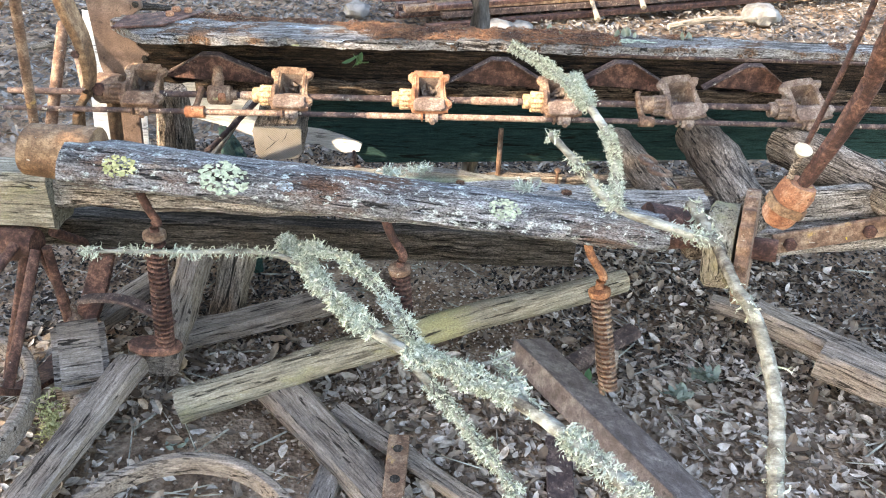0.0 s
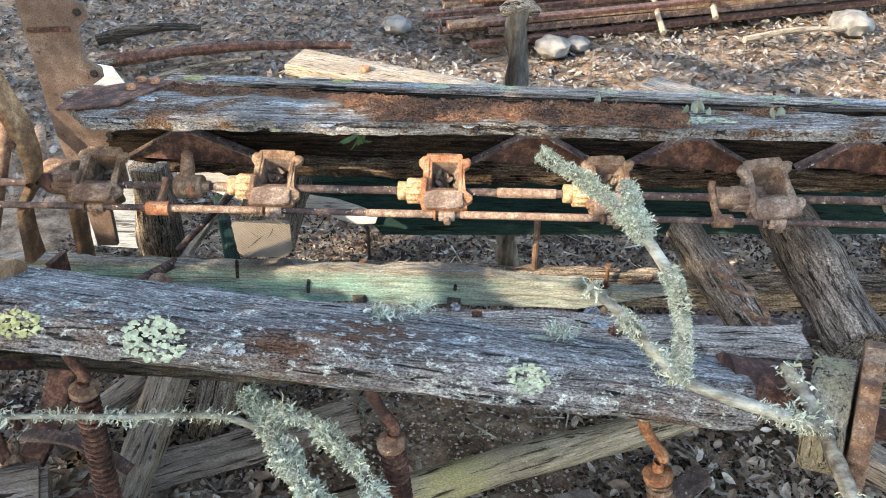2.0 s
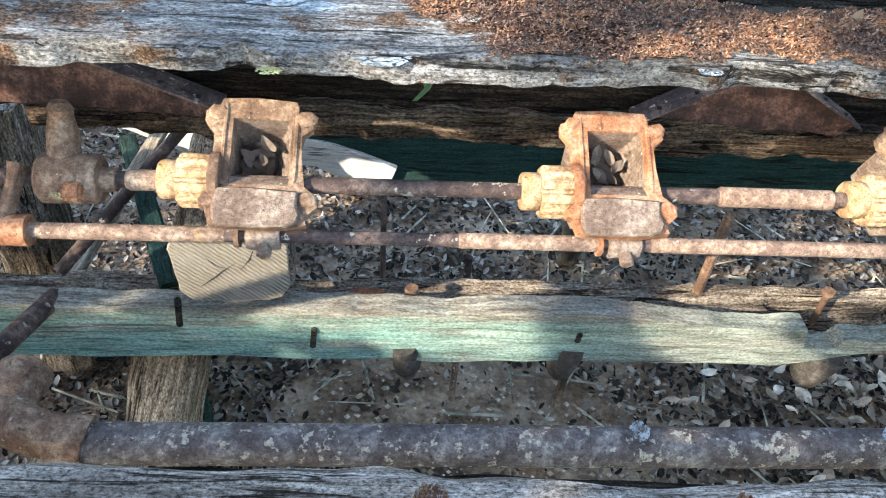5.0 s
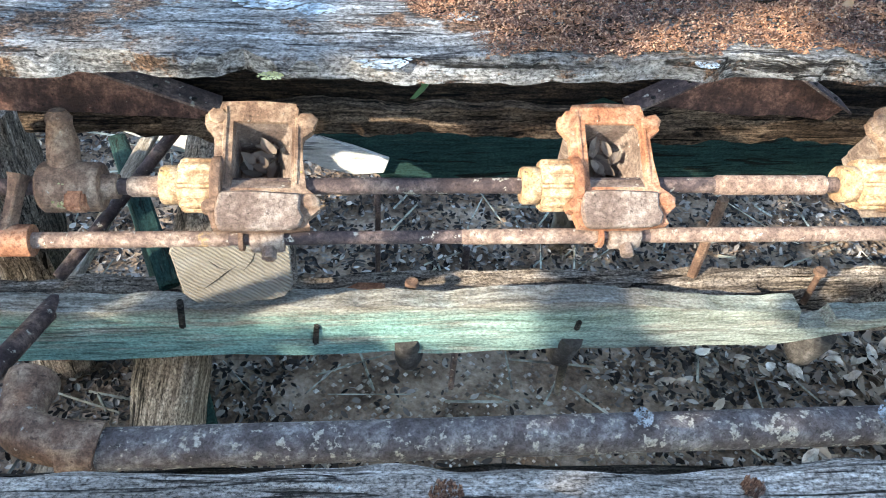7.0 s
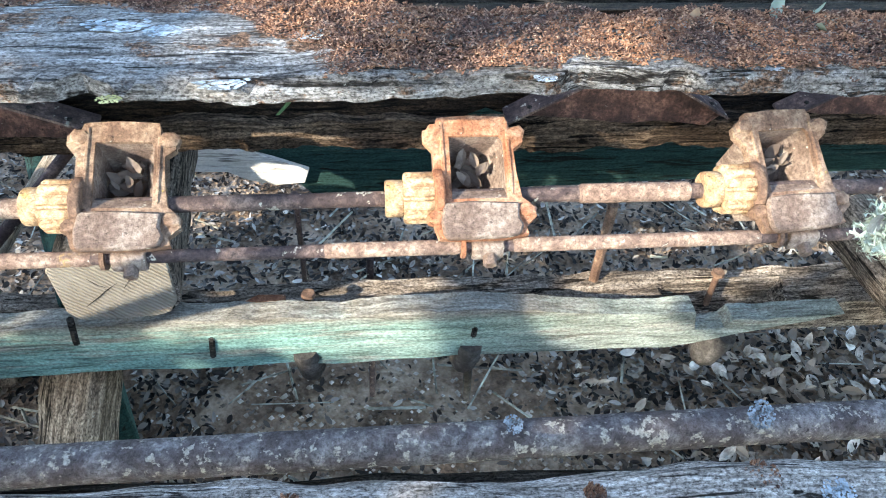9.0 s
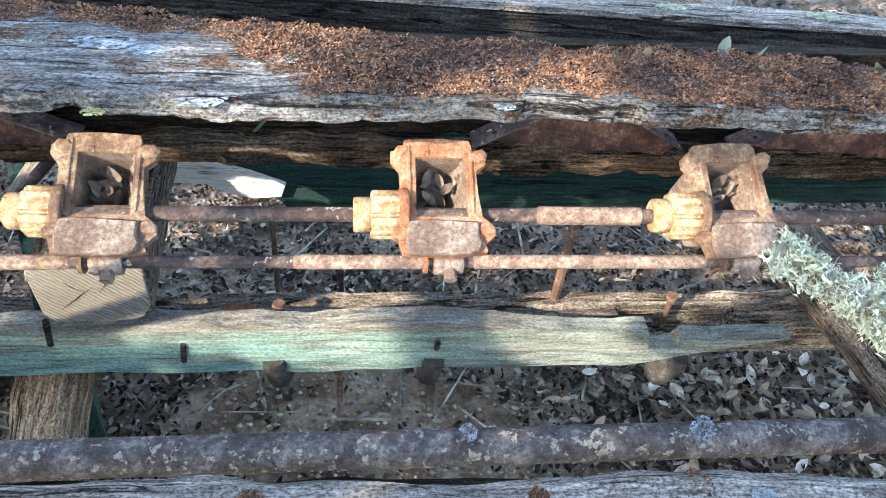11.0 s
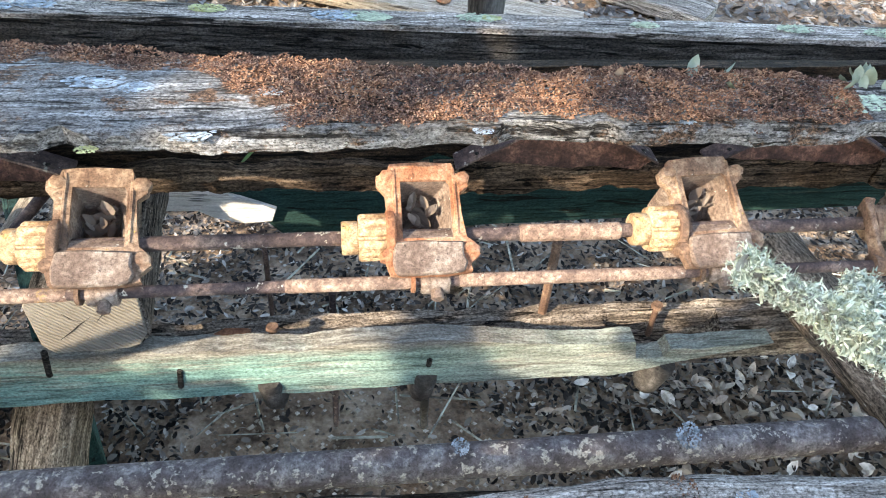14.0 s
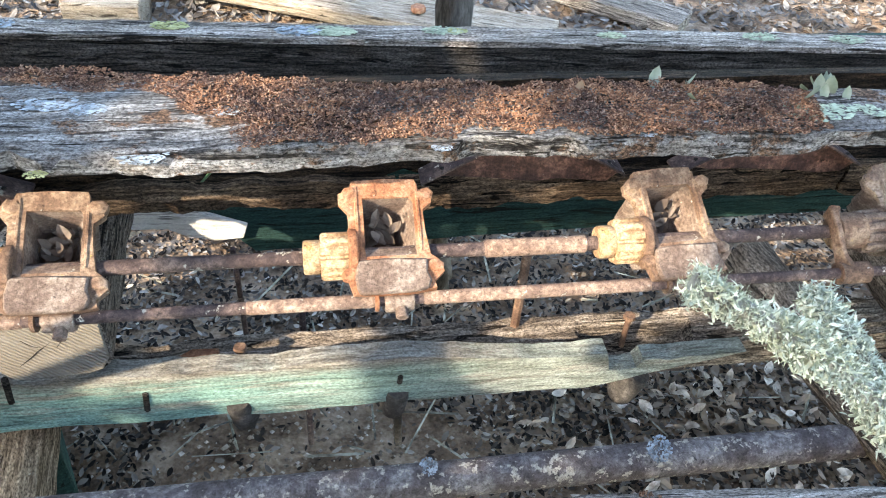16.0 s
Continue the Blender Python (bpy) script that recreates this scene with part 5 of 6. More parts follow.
for k in range(5):
    c = Vector((0.352 + 0.011 * k, 1.14 - 0.032 * k, 0.278 - 0.004 * k))
    part("chain_link", sweep(bmesh.new(), [c + Matrix.Rotation(radians(-70 + 25 * (k % 2)), 3, "Z") @ Vector((0.017 * math.cos(6.28318 * i / 14), 0.009 * math.sin(6.28318 * i / 14), 0.002 * (k % 2))) for i in range(15)], circle(0.0036, 6), cap=False), CUPB, chain)
rat = thing("ratchet_wheel", "mossy iron ratchet wheel with worn teeth", "ratchet", (0.40, 0.9, 0.22))
teeth = [((0.064 + 0.008 * (i % 2)) * math.cos(6.28318 * i / 40), (0.064 + 0.008 * (i % 2)) * math.sin(6.28318 * i / 40)) for i in range(40)]
rm = Matrix.Translation((0.434, 0.928, 0.264)) @ Matrix.Rotation(radians(-22), 4, "Z") @ Matrix.Rotation(radians(84), 4, "Y")
part("toothed_rim", prism(teeth, -0.008, 0.008, 0.0015), CUPB, rat, m=rm)
part("drum", sweep(bmesh.new(), [(0, 0, -0.045), (0, 0, -0.04), (0, 0, -0.012)], circle(0.052, 22), [0.9, 1, 1], 0.006, 34), POLEW, rat, m=rm)
part("axle_stub", sweep(bmesh.new(), [(0, 0, 0.008), (0, 0, 0.035)], circle(0.014, 14)), PLATE, rat, m=rm)
arm = thing("crank_lever", "long curved rusty crank lever in an iron socket", "lever", (0.43, 0.88, 0.33))
part("lever_arm", sweep(bmesh.new(), ease([(0.452, 0.876, 0.372), (0.457, 0.865, 0.401), (0.463, 0.84, 0.466), (0.462, 0.82, 0.511), (0.453, 0.80, 0.553), (0.440, 0.77, 0.625)], 26), box_section(0.019, 0.014, 4, 0.004), [0.75 + 0.3 * math.sin(3.14 * i / 26) for i in range(27)], 0.001, 60), PLATE, arm)
part("flat_strap", sweep(bmesh.new(), ease([(0.448, 0.885, 0.41), (0.452, 0.875, 0.46), (0.448, 0.84, 0.55), (0.44, 0.81, 0.62)], 16), box_section(0.008, 0.004, 2, 0.001)), PLATE, arm)
part("socket", sweep(bmesh.new(), [(0.438, 0.883, 0.325), (0.440, 0.882, 0.332), (0.450, 0.877, 0.366), (0.452, 0.876, 0.376)], box_section(0.036, 0.032, 4, 0.008), [0.8, 1, 1.05, 0.9], 0.0015, 50), CUPR, arm)
part("socket_band", sweep(bmesh.new(), [(0.443, 0.881, 0.342), (0.446, 0.88, 0.352)], box_section(0.042, 0.038, 4, 0.008), None, 0.001, 50), TANR, arm)
for k, (z0, y0) in enumerate(((0.262, 1.035), (0.212, 1.03))):
    m, L = between((0.47, y0, z0), (0.95, y0 + 0.02, z0 + 0.06))
    solo("side_board", bar(L, box_section(0.018, 0.044, 4, 0.003), 30, rough=0.0025, seed=31 + k), GREY, "grey weathered side board of the frame", "board", m, "side boards")
flat = thing("flat_iron", "flat rusted iron bar with bolted end", "iron bar", (0.56, 1.0, 0.24))
m, L = between((0.500, 1.005, 0.226), (0.645, 1.008, 0.262))
part("flat_bar", bar(L, box_section(0.006, 0.030, 3, 0.002), 12, rough=0.0008, seed=3), CUPB, flat, m=m)
for x in (0.02, L - 0.03):
    part("bolt_head", nut(0.009, 0.008), PLATE, flat, m=m @ Matrix.Translation((x, -0.003, 0)) @ Matrix.Rotation(radians(90), 4, "X"))

# ---------------------------------------------------------------- scrap on the ground in front
m, L = between((-0.262, 0.835, 0.040), (0.335, 1.085, 0.105))
pole = thing("mossy_pole", "round wooden pole with yellow-green moss lying on scrap", "pole", (0.0, 0.93, 0.05))
part("pole_shaft", bar(L, circle(0.021, 16), 60, (1.1, 0.85), 0.012, 0.003, 26, 7), POLEW, pole, m=m)
ch = thing("channel_iron", "rusted steel channel lying on the leaf litter", "channel", (0.29, 0.85, 0.02))
m, L = between((0.195, 1.000, 0.050), (0.415, 0.655, 0.045))
part("web", bar(L, box_section(0.058, 0.006, 4, 0.001), 20, rough=0.0006), CHANR, ch, m=m @ Matrix.Rotation(radians(-18), 4, "X"))
part("flange", bar(L, box_section(0.007, 0.034, 3, 0.001), 20, rough=0.0006), CHANR, ch, m=m @ Matrix.Rotation(radians(-18), 4, "X") @ Matrix.Translation((0, 0.026, -0.014)))
part("flange", bar(L, box_section(0.007, 0.034, 3, 0.001), 20, rough=0.0006), CHANR, ch, m=m @ Matrix.Rotation(radians(-18), 4, "X") @ Matrix.Translation((0, -0.026, -0.014)))
part("ear", prism([(-0.012, -0.016), (0.014, -0.012), (0.018, 0.014), (0, 0.024), (-0.014, 0.012)], 0, 0.006), DUSTW, ch, m=Matrix.Translation((0.292, 0.935, 0.07)) @ Matrix.Rotation(0.9, 4, "X"))
for (a, b), w, h, mt, nm, lab, cat in ((((-0.150, 0.893, 0.035), (0.030, 0.700, 0.030)), 0.055, 0.030, DUSTW, "old_board", "split brown board end lying on the soil", "board"),
                                   (((0.026, 0.800, 0.045), (0.030, 0.640, 0.055)), 0.026, 0.006, CUPB, "punched_bar", "flat iron bar with punched holes", "iron bar"),
                                   (((-0.050, 0.783, 0.020), (-0.065, 0.640, 0.028)), 0.030, 0.016, DUSTW, "grey_stake", "grey wooden stake lying on the soil", "stake"),
                                   (((0.228, 0.875, 0.020), (0.215, 0.640, 0.028)), 0.034, 0.006, RODR, "steel_strip", "dark rusted steel strip on the leaves", "strip"),
                                   (((-0.06, 0.855, 0.032), (0.16, 0.690, 0.026)), 0.026, 0.014, DUSTW, "split_shard", "long split shard of grey wood", "shard"),
                                   (((0.60, 0.985, 0.06), (0.80, 0.845, 0.05)), 0.055, 0.040, DUSTW, "split_log", "split grey log with rough grain on the leaves", "log"),
                                   (((0.545, 1.10, 0.05), (0.72, 0.98, 0.03)), 0.05, 0.04, DUSTW, "rotten_log", "dark rotten log half under the leaves", "log"),
                                   (((0.255, 0.985, 0.02), (0.36, 1.065, 0.03)), 0.028, 0.018, RODR, "iron_offcut", "dark iron offcut lying on the leaves", "offcut"),
                                   (((-0.33, 1.135, 0.08), (-0.305, 0.905, 0.045)), 0.045, 0.045, DUSTW, "leaning_log", "dark log leaning behind the spring", "log"),
                                   (((-0.31, 0.985, 0.035), (-0.08, 1.11, 0.035)), 0.050, 0.028, DUSTW, "brown_slab", "brown wooden slab on bare soil", "slab"),
                                   (((-0.16, 0.93, 0.02), (-0.05, 0.99, 0.025)), 0.035, 0.014, BROWN, "bark_piece", "flat piece of dark bark on the soil", "bark"),
                                   (((-0.335, 0.885, 0.065), (-0.378, 0.600, 0.05)), 0.042, 0.028, DUSTW, "drag_bar", "grey wooden drag bar with worn edges", "bar"),
                                   (((-0.45, 1.02, 0.03), (-0.37, 1.12, 0.06)), 0.04, 0.03, DUSTW, "dark_offcut", "dark wooden offcut beneath the machine", "offcut"),
                                   (((0.50, 1.16, 0.025), (0.62, 1.10, 0.025)), 0.03, 0.024, DUSTW, "dark_branch_log", "dark branch wood under the logs", "log")):
    m, L = between(a, b)
    ob = solo(nm, bar(L, box_section(w, h, 5, min(w, h) * 0.2), 36, (1, 0.9), 0, min(w, h) * (0.04 if mt in (CUPB, RODR) else 0.12), 32, a[0] * 7), mt, lab, cat, m)
    if nm == "punched_bar":
        for x in (0.025, 0.075, 0.12):
            part("hole_ring", sweep(bmesh.new(), [(x, 0, 0.002), (x, 0, 0.0042)], circle(0.006, 12)), RAILW, ob, m=m)
bk = thing("bolted_block", "grey wooden bearing block with rusty nut on top", "block", (-0.39, 0.87, 0.0))
m = Matrix.Translation((-0.405, 0.885, 0.066)) @ Euler((radians(22), radians(6), radians(28))).to_matrix().to_4x4()
bm = block(0.066, 0.105, 0.05, 0.008)
part("wood_block", bm, DUSTW, bk, m=m)
part("nut", nut(0.012, 0.012), CUPB, bk, m=m @ Matrix.Translation((-0.004, 0.058, 0.0)) @ Matrix.Rotation(radians(-90), 4, "X"))
part("stud", rod((-0.004, 0.04, 0), (-0.004, 0.088, 0), 0.006, 10), CUPB, bk, m=m)
part("knuckle", sweep(bmesh.new(), [(-0.014, -0.055, -0.015), (0.0, -0.058, -0.012), (0.016, -0.055, -0.010)], circle(0.020, 14), [0.8, 1, 0.8], 0.003, 40), DUSTW, bk, m=m)
for c, r, a0, a1, w, z, nm in (((-0.195, 0.585, 0.02), 0.150, 25, 165, 0.026, 0.05, "wheel_rim"), ((-0.60, 0.74, 0.0), 0.185, -40, 70, 0.030, 0.08, "wheel_rim")):
    pts = [(c[0] + r * math.cos(radians(a0 + (a1 - a0) * i / 24)), c[1] + r * math.sin(radians(a0 + (a1 - a0) * i / 24)), z - 0.02 + 0.02 * math.sin(math.pi * i / 24)) for i in range(25)]
    solo(nm, sweep(bmesh.new(), pts, box_section(0.014, w, 4, 0.003), None, 0.002, 40), DUSTW, "curved worn wheel rim half sunk in the soil", "wheel rim", I4, "sunk rims")
m, L = between((-0.43, 0.96, 0.11), (-0.30, 0.945, 0.085))
solo("bent_strap", bar(L, box_section(0.018, 0.006, 3, 0.001), 20, (1, 1), 0.02, 0.001), RODR, "bent iron strap from the bearing block", "strap", m)
yl = Soup()
rnd = random.Random(9)
for k in range(260):
    p = Vector((-0.398, 0.785, 0.055)) + Vector((rnd.gauss(0, 0.009), rnd.gauss(0, 0.008), rnd.gauss(0, 0.016)))
    frond(yl, p, (rnd.uniform(-1, 1), rnd.uniform(-1, 0.3), rnd.uniform(-0.6, 1)), rnd.uniform(0.006, 0.012), rnd)
tagged(solo("yellow_lichen", yl.data(), YELL, "tuft of yellow lichen on the drag bar", "lichen", smooth=False), kind="stuff")


# ---------------------------------------------------------------- lichen-bearded branches
def branch(name, label, runs, seed):
    """runs: (points, thick radius, thin radius, fronds to a metre, size of the fronds, spread)."""
    rnd, soup = random.Random(seed), Soup()
    tree = thing(name, label, "branch", runs[0][0][-1])
    for k, (pts, r0, r1, dense, size, patchy) in enumerate(runs):
        path = ease(pts, 14 * (len(pts) - 1))
        n = len(path) - 1
        part("stem" if k == 0 else "twig", sweep(bmesh.new(), path, circle(1, 9), [r0 + (r1 - r0) * i / n for i in range(n + 1)], max(r0 * 0.16, 0.0008), 70, 1, seed + k), TWIG, tree)
        length = sum((b - a).length for a, b in zip(path, path[1:]))
        for q in range(int(dense * length)):
            f = rnd.random()
            if noise.noise(Vector((f * length * 16, k * 3.1, seed))) < patchy + (1 - f) * (0.18 if dense > 12000 else 0.05) - 0.15:
                continue
            i = min(int(f * n), n - 1)
            p = path[i].lerp(path[i + 1], f * n - i)
            d = (path[i + 1] - path[i]).normalized()
            out = d.cross(Vector((rnd.uniform(-1, 1), rnd.uniform(-1, 1), rnd.uniform(-1, 1)))).normalized()
            frond(soup, p + out * (r0 + (r1 - r0) * f) * 0.8, out + d * rnd.uniform(-0.4, 0.4) + Vector((0, 0, -0.25)), size * rnd.uniform(0.35, 1.6) * (0.75 + 0.6 * noise.noise(Vector((f * length * 40, k, seed + 4)))), rnd)
    tagged(part("beard", soup.data(), LICH, tree, "pale grey-green beard lichen", smooth=False), kind="stuff")


branch("lichen_branch", "fallen branch bearded with pale green lichen", (
    ([(0.300, 0.600, 0.150), (0.178, 0.721, 0.168), (0.087, 0.763, 0.188), (0.020, 0.786, 0.200), (-0.046, 0.825, 0.222), (-0.100, 0.885, 0.242), (-0.128, 0.914, 0.250)], 0.0085, 0.005, 17000, 0.0108, -0.08),
    ([(-0.090, 0.872, 0.238), (-0.140, 0.878, 0.252), (-0.22, 0.862, 0.258), (-0.295, 0.850, 0.262), (-0.345, 0.838, 0.266)], 0.0038, 0.0022, 2600, 0.008, -0.15),
    ([(0.055, 0.775, 0.196), (0.020, 0.825, 0.215), (-0.015, 0.855, 0.240), (-0.055, 0.878, 0.254), (-0.100, 0.890, 0.256)], 0.005, 0.003, 9500, 0.0098, -0.2),
    ([(0.040, 0.770, 0.190), (0.085, 0.755, 0.140), (0.123, 0.737, 0.100), (0.170, 0.700, 0.060)], 0.006, 0.004, 8500, 0.0092, -0.2),
    ([(0.095, 0.762, 0.190), (0.130, 0.775, 0.190), (0.155, 0.79, 0.192)], 0.003, 0.002, 900, 0.008, 0.1),
    ([(0.178, 0.721, 0.168), (0.160, 0.750, 0.180), (0.138, 0.79, 0.186)], 0.0035, 0.002, 3800, 0.012, -0.3)), 3)
branch("lichen_limb", "long grey limb with lichen tufts leaning on the beam", (
    ([(0.445, 0.600, 0.030), (0.437, 0.690, 0.090), (0.442, 0.760, 0.160), (0.425, 0.815, 0.225), (0.398, 0.842, 0.262), (0.378, 0.895, 0.295), (0.355, 0.930, 0.320)], 0.0098, 0.006, 900, 0.012, 0.12),
    ([(0.385, 0.885, 0.290), (0.330, 0.880, 0.310), (0.262, 0.888, 0.330), (0.215, 0.90, 0.375), (0.180, 0.892, 0.412)], 0.006, 0.004, 4200, 0.0085, -0.05),
    ([(0.262, 0.888, 0.330), (0.256, 0.925, 0.385), (0.225, 0.955, 0.425), (0.185, 0.975, 0.455), (0.135, 0.992, 0.478)], 0.0058, 0.0036, 22000, 0.0066, -0.35),
    ([(0.225, 0.955, 0.425), (0.223, 0.998, 0.430), (0.217, 1.035, 0.432)], 0.003, 0.002, 24000, 0.0074, -0.6)), 5)
# lichen tufts on the fallen beam
tuft, rnd = Soup(), random.Random(4)
for u, v, z in ((0.035, 0.955, 0.338), (0.005, 0.945, 0.338), (0.165, 0.96, 0.318), (0.27, 0.95, 0.305)):
    for k in range(90):
        frond(tuft, (u + rnd.gauss(0, 0.006), v + rnd.gauss(0, 0.004), z - 0.006), (rnd.uniform(-1, 1), rnd.uniform(-1, 0.5), rnd.uniform(0.2, 1.3)), rnd.uniform(0.006, 0.014), rnd)
tagged(solo("lichen_tufts", tuft.data(), LICH, "small lichen tufts sprouting on the fallen beam", "lichen", smooth=False), kind="stuff")

# ---------------------------------------------------------------- things far behind
fb = thing("far_trestle", "sunlit pale plank propped on a short cut stump", "plank", (-0.25, 2.5, 0))
m, L = between((-0.56, 2.49, 0.050), (0.38, 2.17, 0.028))
part("long_plank", bar(L, box_section(0.11, 0.032, 4, 0.004), 40, rough=0.003, seed=41), PALEW, fb, m=m @ Matrix.Rotation(radians(8), 4, "X"))
part("cut_stump", prism([(-0.09, -0.06), (0.06, -0.07), (0.05, 0.06), (-0.03, 0.06)], -0.02, 0.055, 0.004), PALEW, fb, m=Matrix.Translation((-0.47, 2.30, 0)))
for x in (-0.38, 0.10):
    part("bolt_head", nut(0.016, 0.012), CUPR, fb, m=m @ Matrix.Translation((x + 0.62, -0.01, 0.015)))
m, L = between((0.44, 2.45, 0.03), (0.68, 2.28, 0.02))
solo("grey_plank_end", bar(L, box_section(0.10, 0.03, 4, 0.003), 20, rough=0.003, seed=42), GREY, "grey plank end lying on the leaves", "plank", m)
rnd = random.Random(12)
for k in range(46):
    x0, y0 = -0.25 + rnd.uniform(0, 0.25), 2.76 + rnd.uniform(0, 0.75)
    lvl = k % 5
    ang = rnd.gauss(0.42, 0.03)
    L0 = rnd.uniform(1.5, 2.6)
    m, L = between((x0, y0, 0.02 + lvl * 0.026), (x0 + L0, y0 + L0 * ang, 0.03 + lvl * 0.026 + rnd.uniform(-0.01, 0.015)))
    solo("rusty_bar", bar(L, box_section(rnd.uniform(0.02, 0.05), rnd.uniform(0.012, 0.026), 3, 0.002), 8, rough=0.001, seed=k), (PLATE, RODR, CUPB, PLATE, HOOKR)[k % 5], "long rusted steel bar in a scrap pile", "steel bar", m, "pile of rusted bars")
for a, b, r, mt, lab in (((-1.15, 2.48, 0.03), (-0.45, 2.72, 0.03), 0.020, PLATE, "dark red rusty rod on the ground"), ((-1.3, 2.72, 0.02), (-1.0, 2.86, 0.03), 0.02, RAILW, "dark stick on the ground"), ((-1.25, 2.36, 0.02), (-0.86, 2.70, 0.04), 0.012, LOGW, "grey fallen twig on the ground"), ((0.80, 2.95, 0.02), (1.15, 3.08, 0.03), 0.012, PALEW, "pale fallen twig on the sunlit ground"), ((0.55, 3.0, 0.02), (0.45, 3.5, 0.25), 0.010, PALEW, "pale bent twig by the bars"), ((0.72, 3.05, 0.06), (0.66, 3.5, 0.3), 0.010, PALEW, "pale upright twig by the bars"), ((-0.95, 2.35, 0.02), (-0.7, 2.5, 0.05), 0.012, LOGW, "grey fallen twig on the ground")):
    m, L = between(a, b)
    solo("fallen_stick", bar(L, circle(r, 8), 20, (1, 0.6), r, r * 0.2, 20, a[0]), mt, lab, "stick", m)
for (x, y, s, lab) in ((0.18, 2.80, 0.055, "small grey stone near the scrap bars"), (1.19, 3.15, 0.07, "rounded field stone on sunlit ground"), (0.26, 2.86, 0.04, "small grey stone near the scrap bars"), (-0.35, 3.0, 0.05, "small grey stone on the leaves")):
    bm = bmesh.new()
    bmesh.ops.create_icosphere(bm, subdivisions=3, radius=s)
    for v in bm.verts:
        v.co *= 1 + 0.25 * noise.noise(v.co * 2.2 / s + Vector((x, y, 0)))
        v.co.z *= 0.62
    solo("field_stone", bm, STONE, lab, "stone", Matrix.Translation((x, y, s * 0.4)))

# ---------------------------------------------------------------- plants
def sprig(name, label, at, count, size, material, seed, lift=0.8):
    rnd = random.Random(seed)
    plant = thing(name, label, "plant", at)
    for k in range(count):
        s = size * rnd.uniform(0.7, 1.2)
        d = Euler((rnd.uniform(-0.4, 0.4), -rnd.uniform(0.2, lift), rnd.uniform(0, 6.28)))
        mm = Matrix.Translation(Vector(at) + Vector((rnd.gauss(0, size * 0.5), rnd.gauss(0, size * 0.4), size * 0.10))) @ d.to_matrix().to_4x4() @ Matrix.Translation((s * 0.45, 0, 0))
        part("leaf", ([tuple(p) for p in leaf_points(s, s * 0.46, 0.12, 0.12)], [], LEAF_FACES), material, plant, m=mm)


sprig("sage_seedling", "low grey-green seedling in the leaf litter", (0.445, 0.985, 0.01), 40, 0.020, SAGE, 1)
sprig("sage_seedling", "low grey-green seedling in the leaf litter", (0.40, 0.945, 0.01), 22, 0.018, SAGE, 2)
sprig("ground_seedling", "small green seedling on bare soil", (-0.255, 0.805, 0.005), 6, 0.014, SAGE, 3, 0.3)
sprig("ground_seedling", "small green seedling beside the channel iron", (0.285, 0.955, 0.01), 6, 0.022, PLANT, 4)
sprig("plank_seedling", "green seedling growing under the plank", MACH @ Vector((-0.075, 1.228, 0.372)), 6, 0.026, PLANT, 5, 1.2)
for k, (u, v, n, size) in enumerate(((0.219, 1.216, 7, 0.0145), (0.306, 1.218, 9, 0.0155), (0.391, 1.214, 7, 0.014), (0.153, 1.221, 4, 0.012))):
    sprig("plank_sprout", "grey-green sprout at the back of the plank" if k < 3 else "curled dry leaves at the back of the plank", MACH @ Vector((u, min(v, plank_back(u) - 0.006), 0.432)), n, size, SAGE if k < 3 else LEAFP, 20 + k, 1.3)
mush = thing("pale_fungus", "small pale funnel fungus on the log end", "fungus", (0.452, 0.885, 0.40))
part("cap", sweep(bmesh.new(), [(0.442, 0.875, 0.408), (0.442, 0.873, 0.414), (0.442, 0.872, 0.416)], circle(0.0095, 16), [0.4, 0.95, 1.0], 0.001, 90), FUNG, mush)
part("stalk", rod((0.440, 0.885, 0.36), (0.442, 0.875, 0.409), 0.004, 8), LOGW, mush)

# ---------------------------------------------------------------- leaf litter
soup, rnd = Soup(), random.Random(6)


def scatter(count, x0, x1, y0, y1, s0, s1, keep, lift=0.012):
    for k in range(count):
        x, y = rnd.uniform(x0, x1), rnd.uniform(y0, y1)
        if not keep(x, y):
            continue
        s = rnd.uniform(s0, s1)
        e = Euler((rnd.gauss(0, 0.35), rnd.gauss(0, 0.35), rnd.uniform(0, 6.28))).to_matrix()
        at = Vector((x, y, ground_z(x, y) + rnd.uniform(0.001, lift)))
        soup.add([at + e @ p for p in leaf_points(s, s * rnd.uniform(0.32, 0.55), rnd.uniform(-0.1, 0.28), rnd.uniform(-0.1, 0.35))], LEAF_FACES)


def bare(x, y):
    """Bare soil under the middle of the machine and at the front left."""
    a = ((x - 0.02) / 0.20) ** 2 + ((y - 1.10) / 0.12) ** 2
    b = ((x + 0.18) / 0.16) ** 2 + ((y - 0.80) / 0.09) ** 2
    c = ((x + 0.03) / 0.17) ** 2 + ((y - 1.265) / 0.075) ** 2
    return min(a, b, c)


scatter(21000, -0.75, 1.0, 0.5, 1.14, 0.007, 0.024, lambda x, y: (bare(x, y) > 1 or rnd.random() < 0.13) and (rnd.random() < (1.12 - y) / 0.14 or x > 0.42))
scatter(1300, 0.16, 0.75, 1.08, 1.36, 0.010, 0.024, lambda x, y: rnd.random() < (x - 0.1) / 0.3, 0.018)
litter = solo("leaf_litter", soup.data(), LEAFM, "thick litter of curled dry brown leaves", "leaf litter", smooth=False)
tagged(litter, kind="stuff")
# smaller litter under the machine, its shade put into the leaf colour
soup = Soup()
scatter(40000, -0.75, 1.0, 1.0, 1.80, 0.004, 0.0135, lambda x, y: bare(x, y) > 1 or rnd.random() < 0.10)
tagged(solo("leaf_mould", soup.data(), LEAFSHADE, "small leaf crumbs under the machine, darkened for its shade", "leaf mould", smooth=False), kind="stuff")
soup = Soup()
scatter(30000, -1.9, 2.3, 1.7, 4.2, 0.014, 0.034, lambda x, y: True, 0.02)
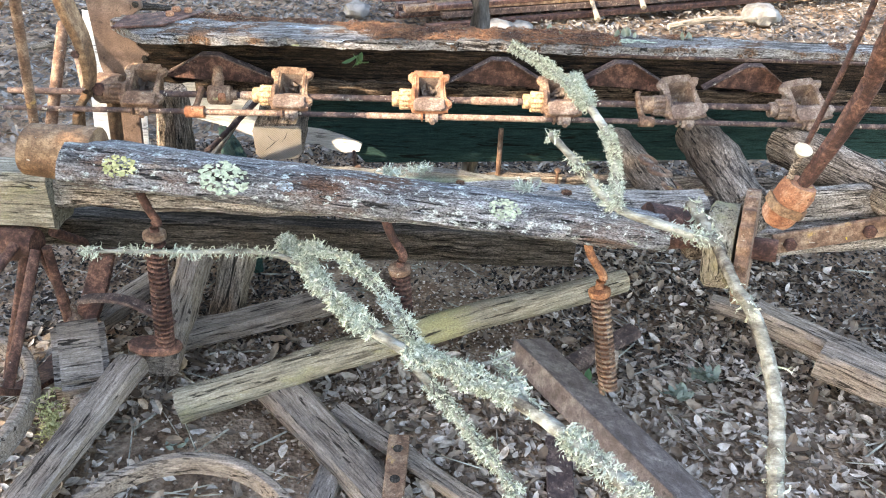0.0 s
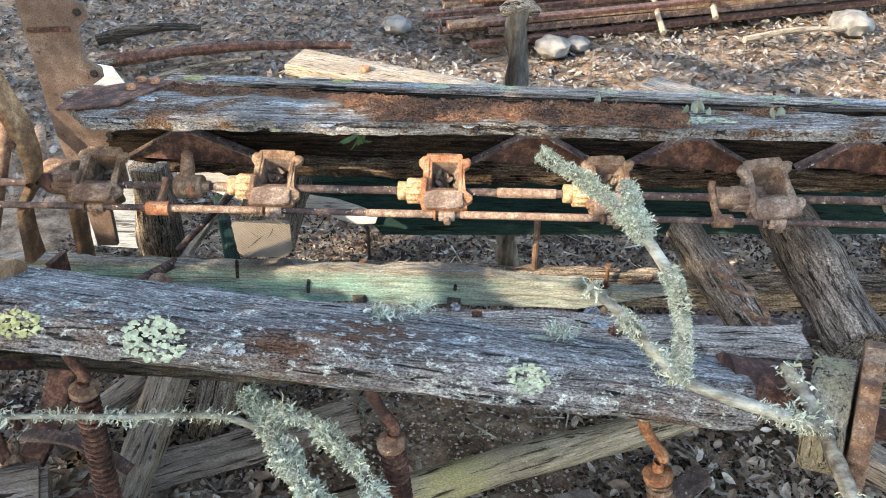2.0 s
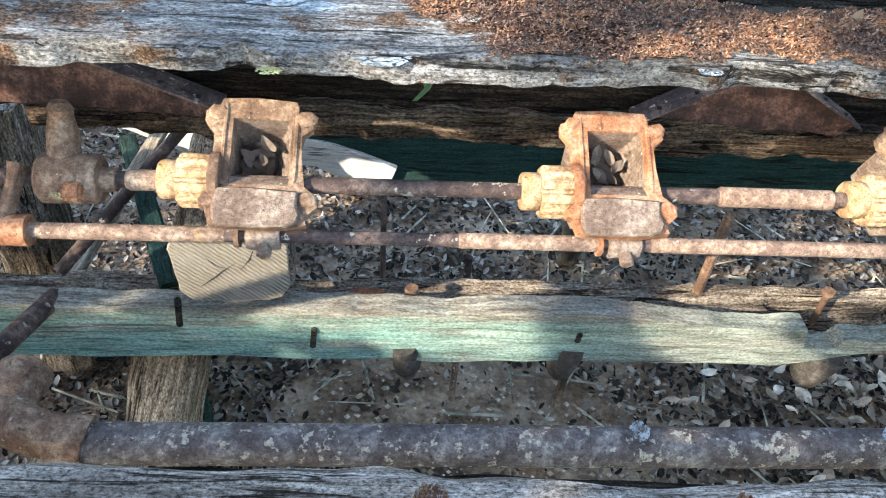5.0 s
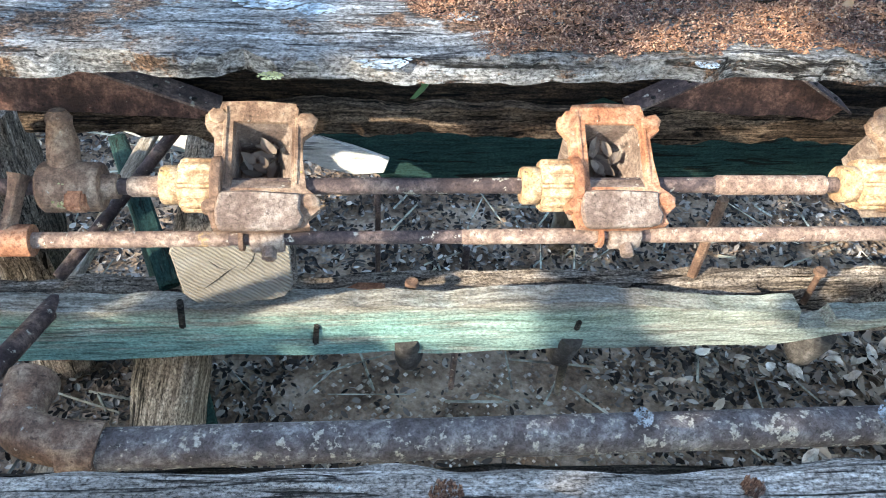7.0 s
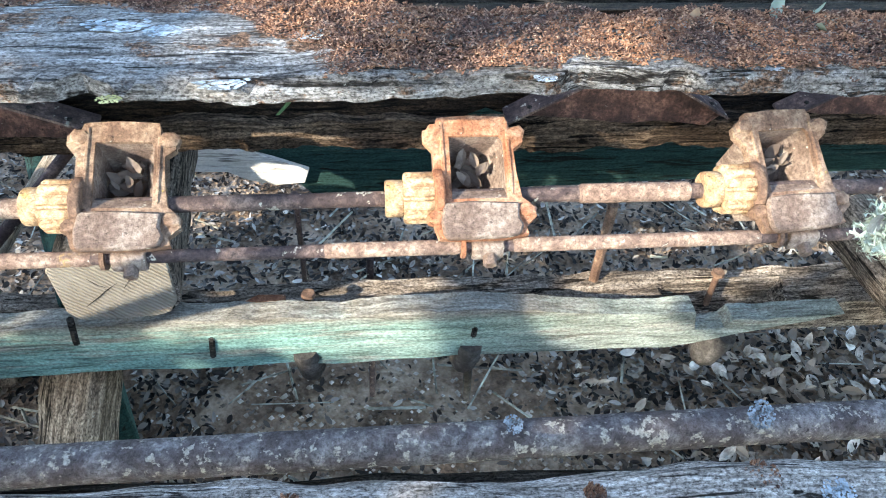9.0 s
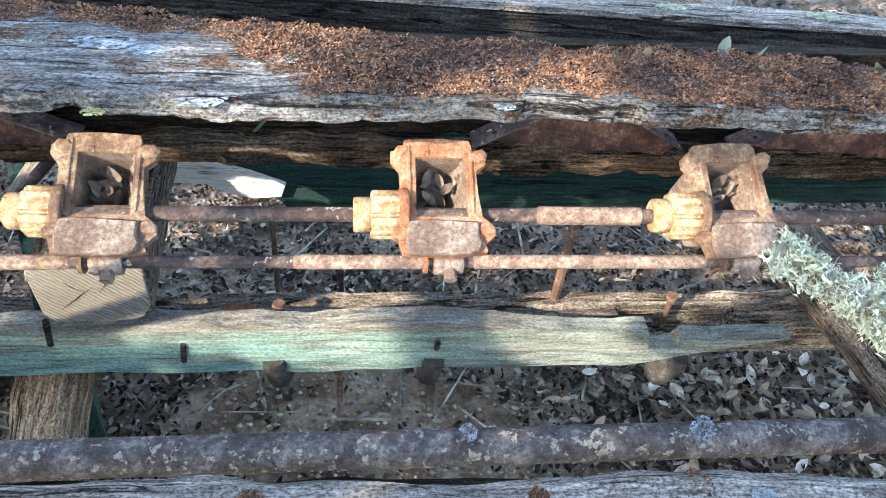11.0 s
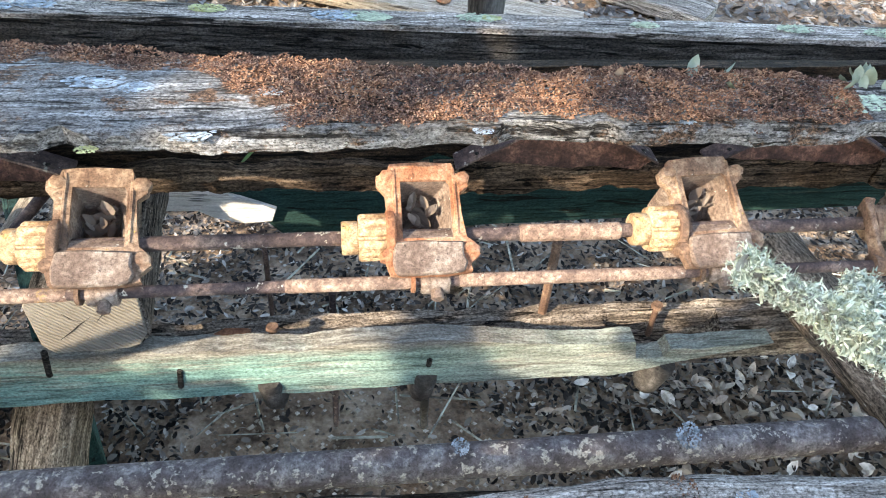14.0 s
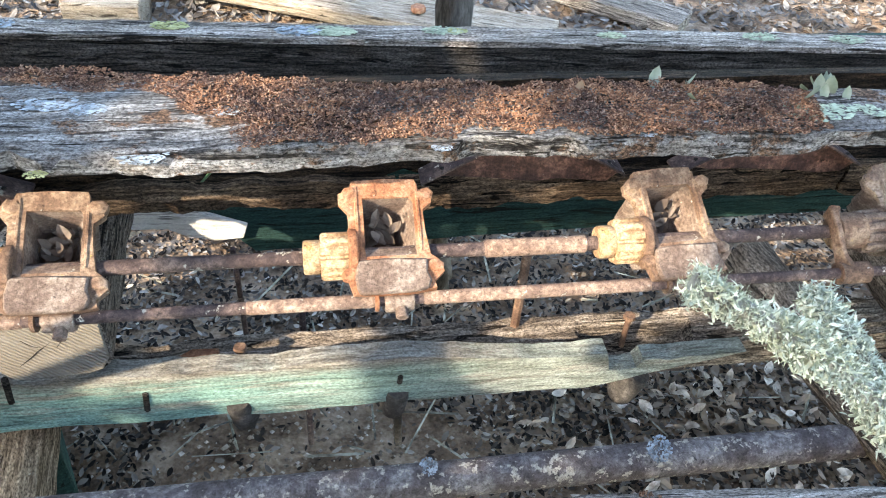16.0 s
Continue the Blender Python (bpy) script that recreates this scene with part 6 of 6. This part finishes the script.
tagged(solo("far_litter", soup.data(), LEAFG, "grey dry leaves on the ground behind the machine", "leaf litter", smooth=False), kind="stuff")
# twigs in the litter
soup = Soup()
for k in range(420):
    x, y, a = rnd.uniform(-0.7, 1.0), rnd.uniform(0.55, 1.7), rnd.uniform(0, 3.14)
    l, r = rnd.uniform(0.02, 0.09), rnd.uniform(0.0007, 0.0017)
    d, s = Vector((math.cos(a), math.sin(a), rnd.uniform(-0.15, 0.15))) * l, Vector((-math.sin(a), math.cos(a), 0)) * r
    p, up = Vector((x, y, ground_z(x, y) + 0.010)), Vector((0, 0, 1.6 * r))
    soup.add((p - s, p + s, p + up, p + d - s, p + d + s, p + d + up), ((0, 1, 4, 3), (1, 2, 5, 4), (2, 0, 3, 5), (0, 2, 1), (3, 4, 5)))
tagged(solo("litter_twigs", soup.data(), TWIG, "fine dry twigs among the leaves", "twigs", smooth=False), kind="stuff")
# pebbles and crumbs on the bare soil
soup = Soup()
for k in range(7500):
    x, y = rnd.gauss(0.0, 0.22), rnd.gauss(1.08, 0.18)
    r = rnd.uniform(0.0012, 0.0042)
    p = Vector((x, y, ground_z(x, y) + r * 0.4))
    q = [p + Vector((rnd.uniform(0.6, 1) * r * a, rnd.uniform(0.6, 1) * r * b, rnd.uniform(0.5, 0.9) * r * c)) for a, b, c in ((1, 0, 0), (0, 1, 0), (-1, 0, 0), (0, -1, 0), (0, 0, 1))]
    soup.add(q, ((0, 1, 4), (1, 2, 4), (2, 3, 4), (3, 0, 4)))
tagged(solo("soil_crumbs", soup.data(), LEAFM, "small clods and pebbles on bare soil", "soil crumbs", smooth=False), kind="stuff")
# single leaves that lie on top
forms = [mesh_of(([tuple(p) for p in leaf_points(l, l * w, c, u)], [], LEAF_FACES), "leaf", LEAFP) for l, w, c, u in ((0.029, 0.44, 0.12, 0.15), (0.026, 0.50, 0.2, 0.05), (0.033, 0.38, 0.06, 0.25), (0.022, 0.52, 0.25, 0.3), (0.030, 0.45, -0.06, 0.1))]
for k in range(290):
    x, y = rnd.uniform(-0.55, 0.85), rnd.uniform(0.62, 1.06)
    if bare(x, y) < 1 and rnd.random() < 0.75:
        continue
    part("leaf", forms[k % 5], LEAFP, ground, m=Matrix.Translation((x, y, ground_z(x, y) + 0.016)) @ Euler((rnd.gauss(0, 0.3), rnd.gauss(0, 0.3), rnd.uniform(0, 6.28))).to_matrix().to_4x4())
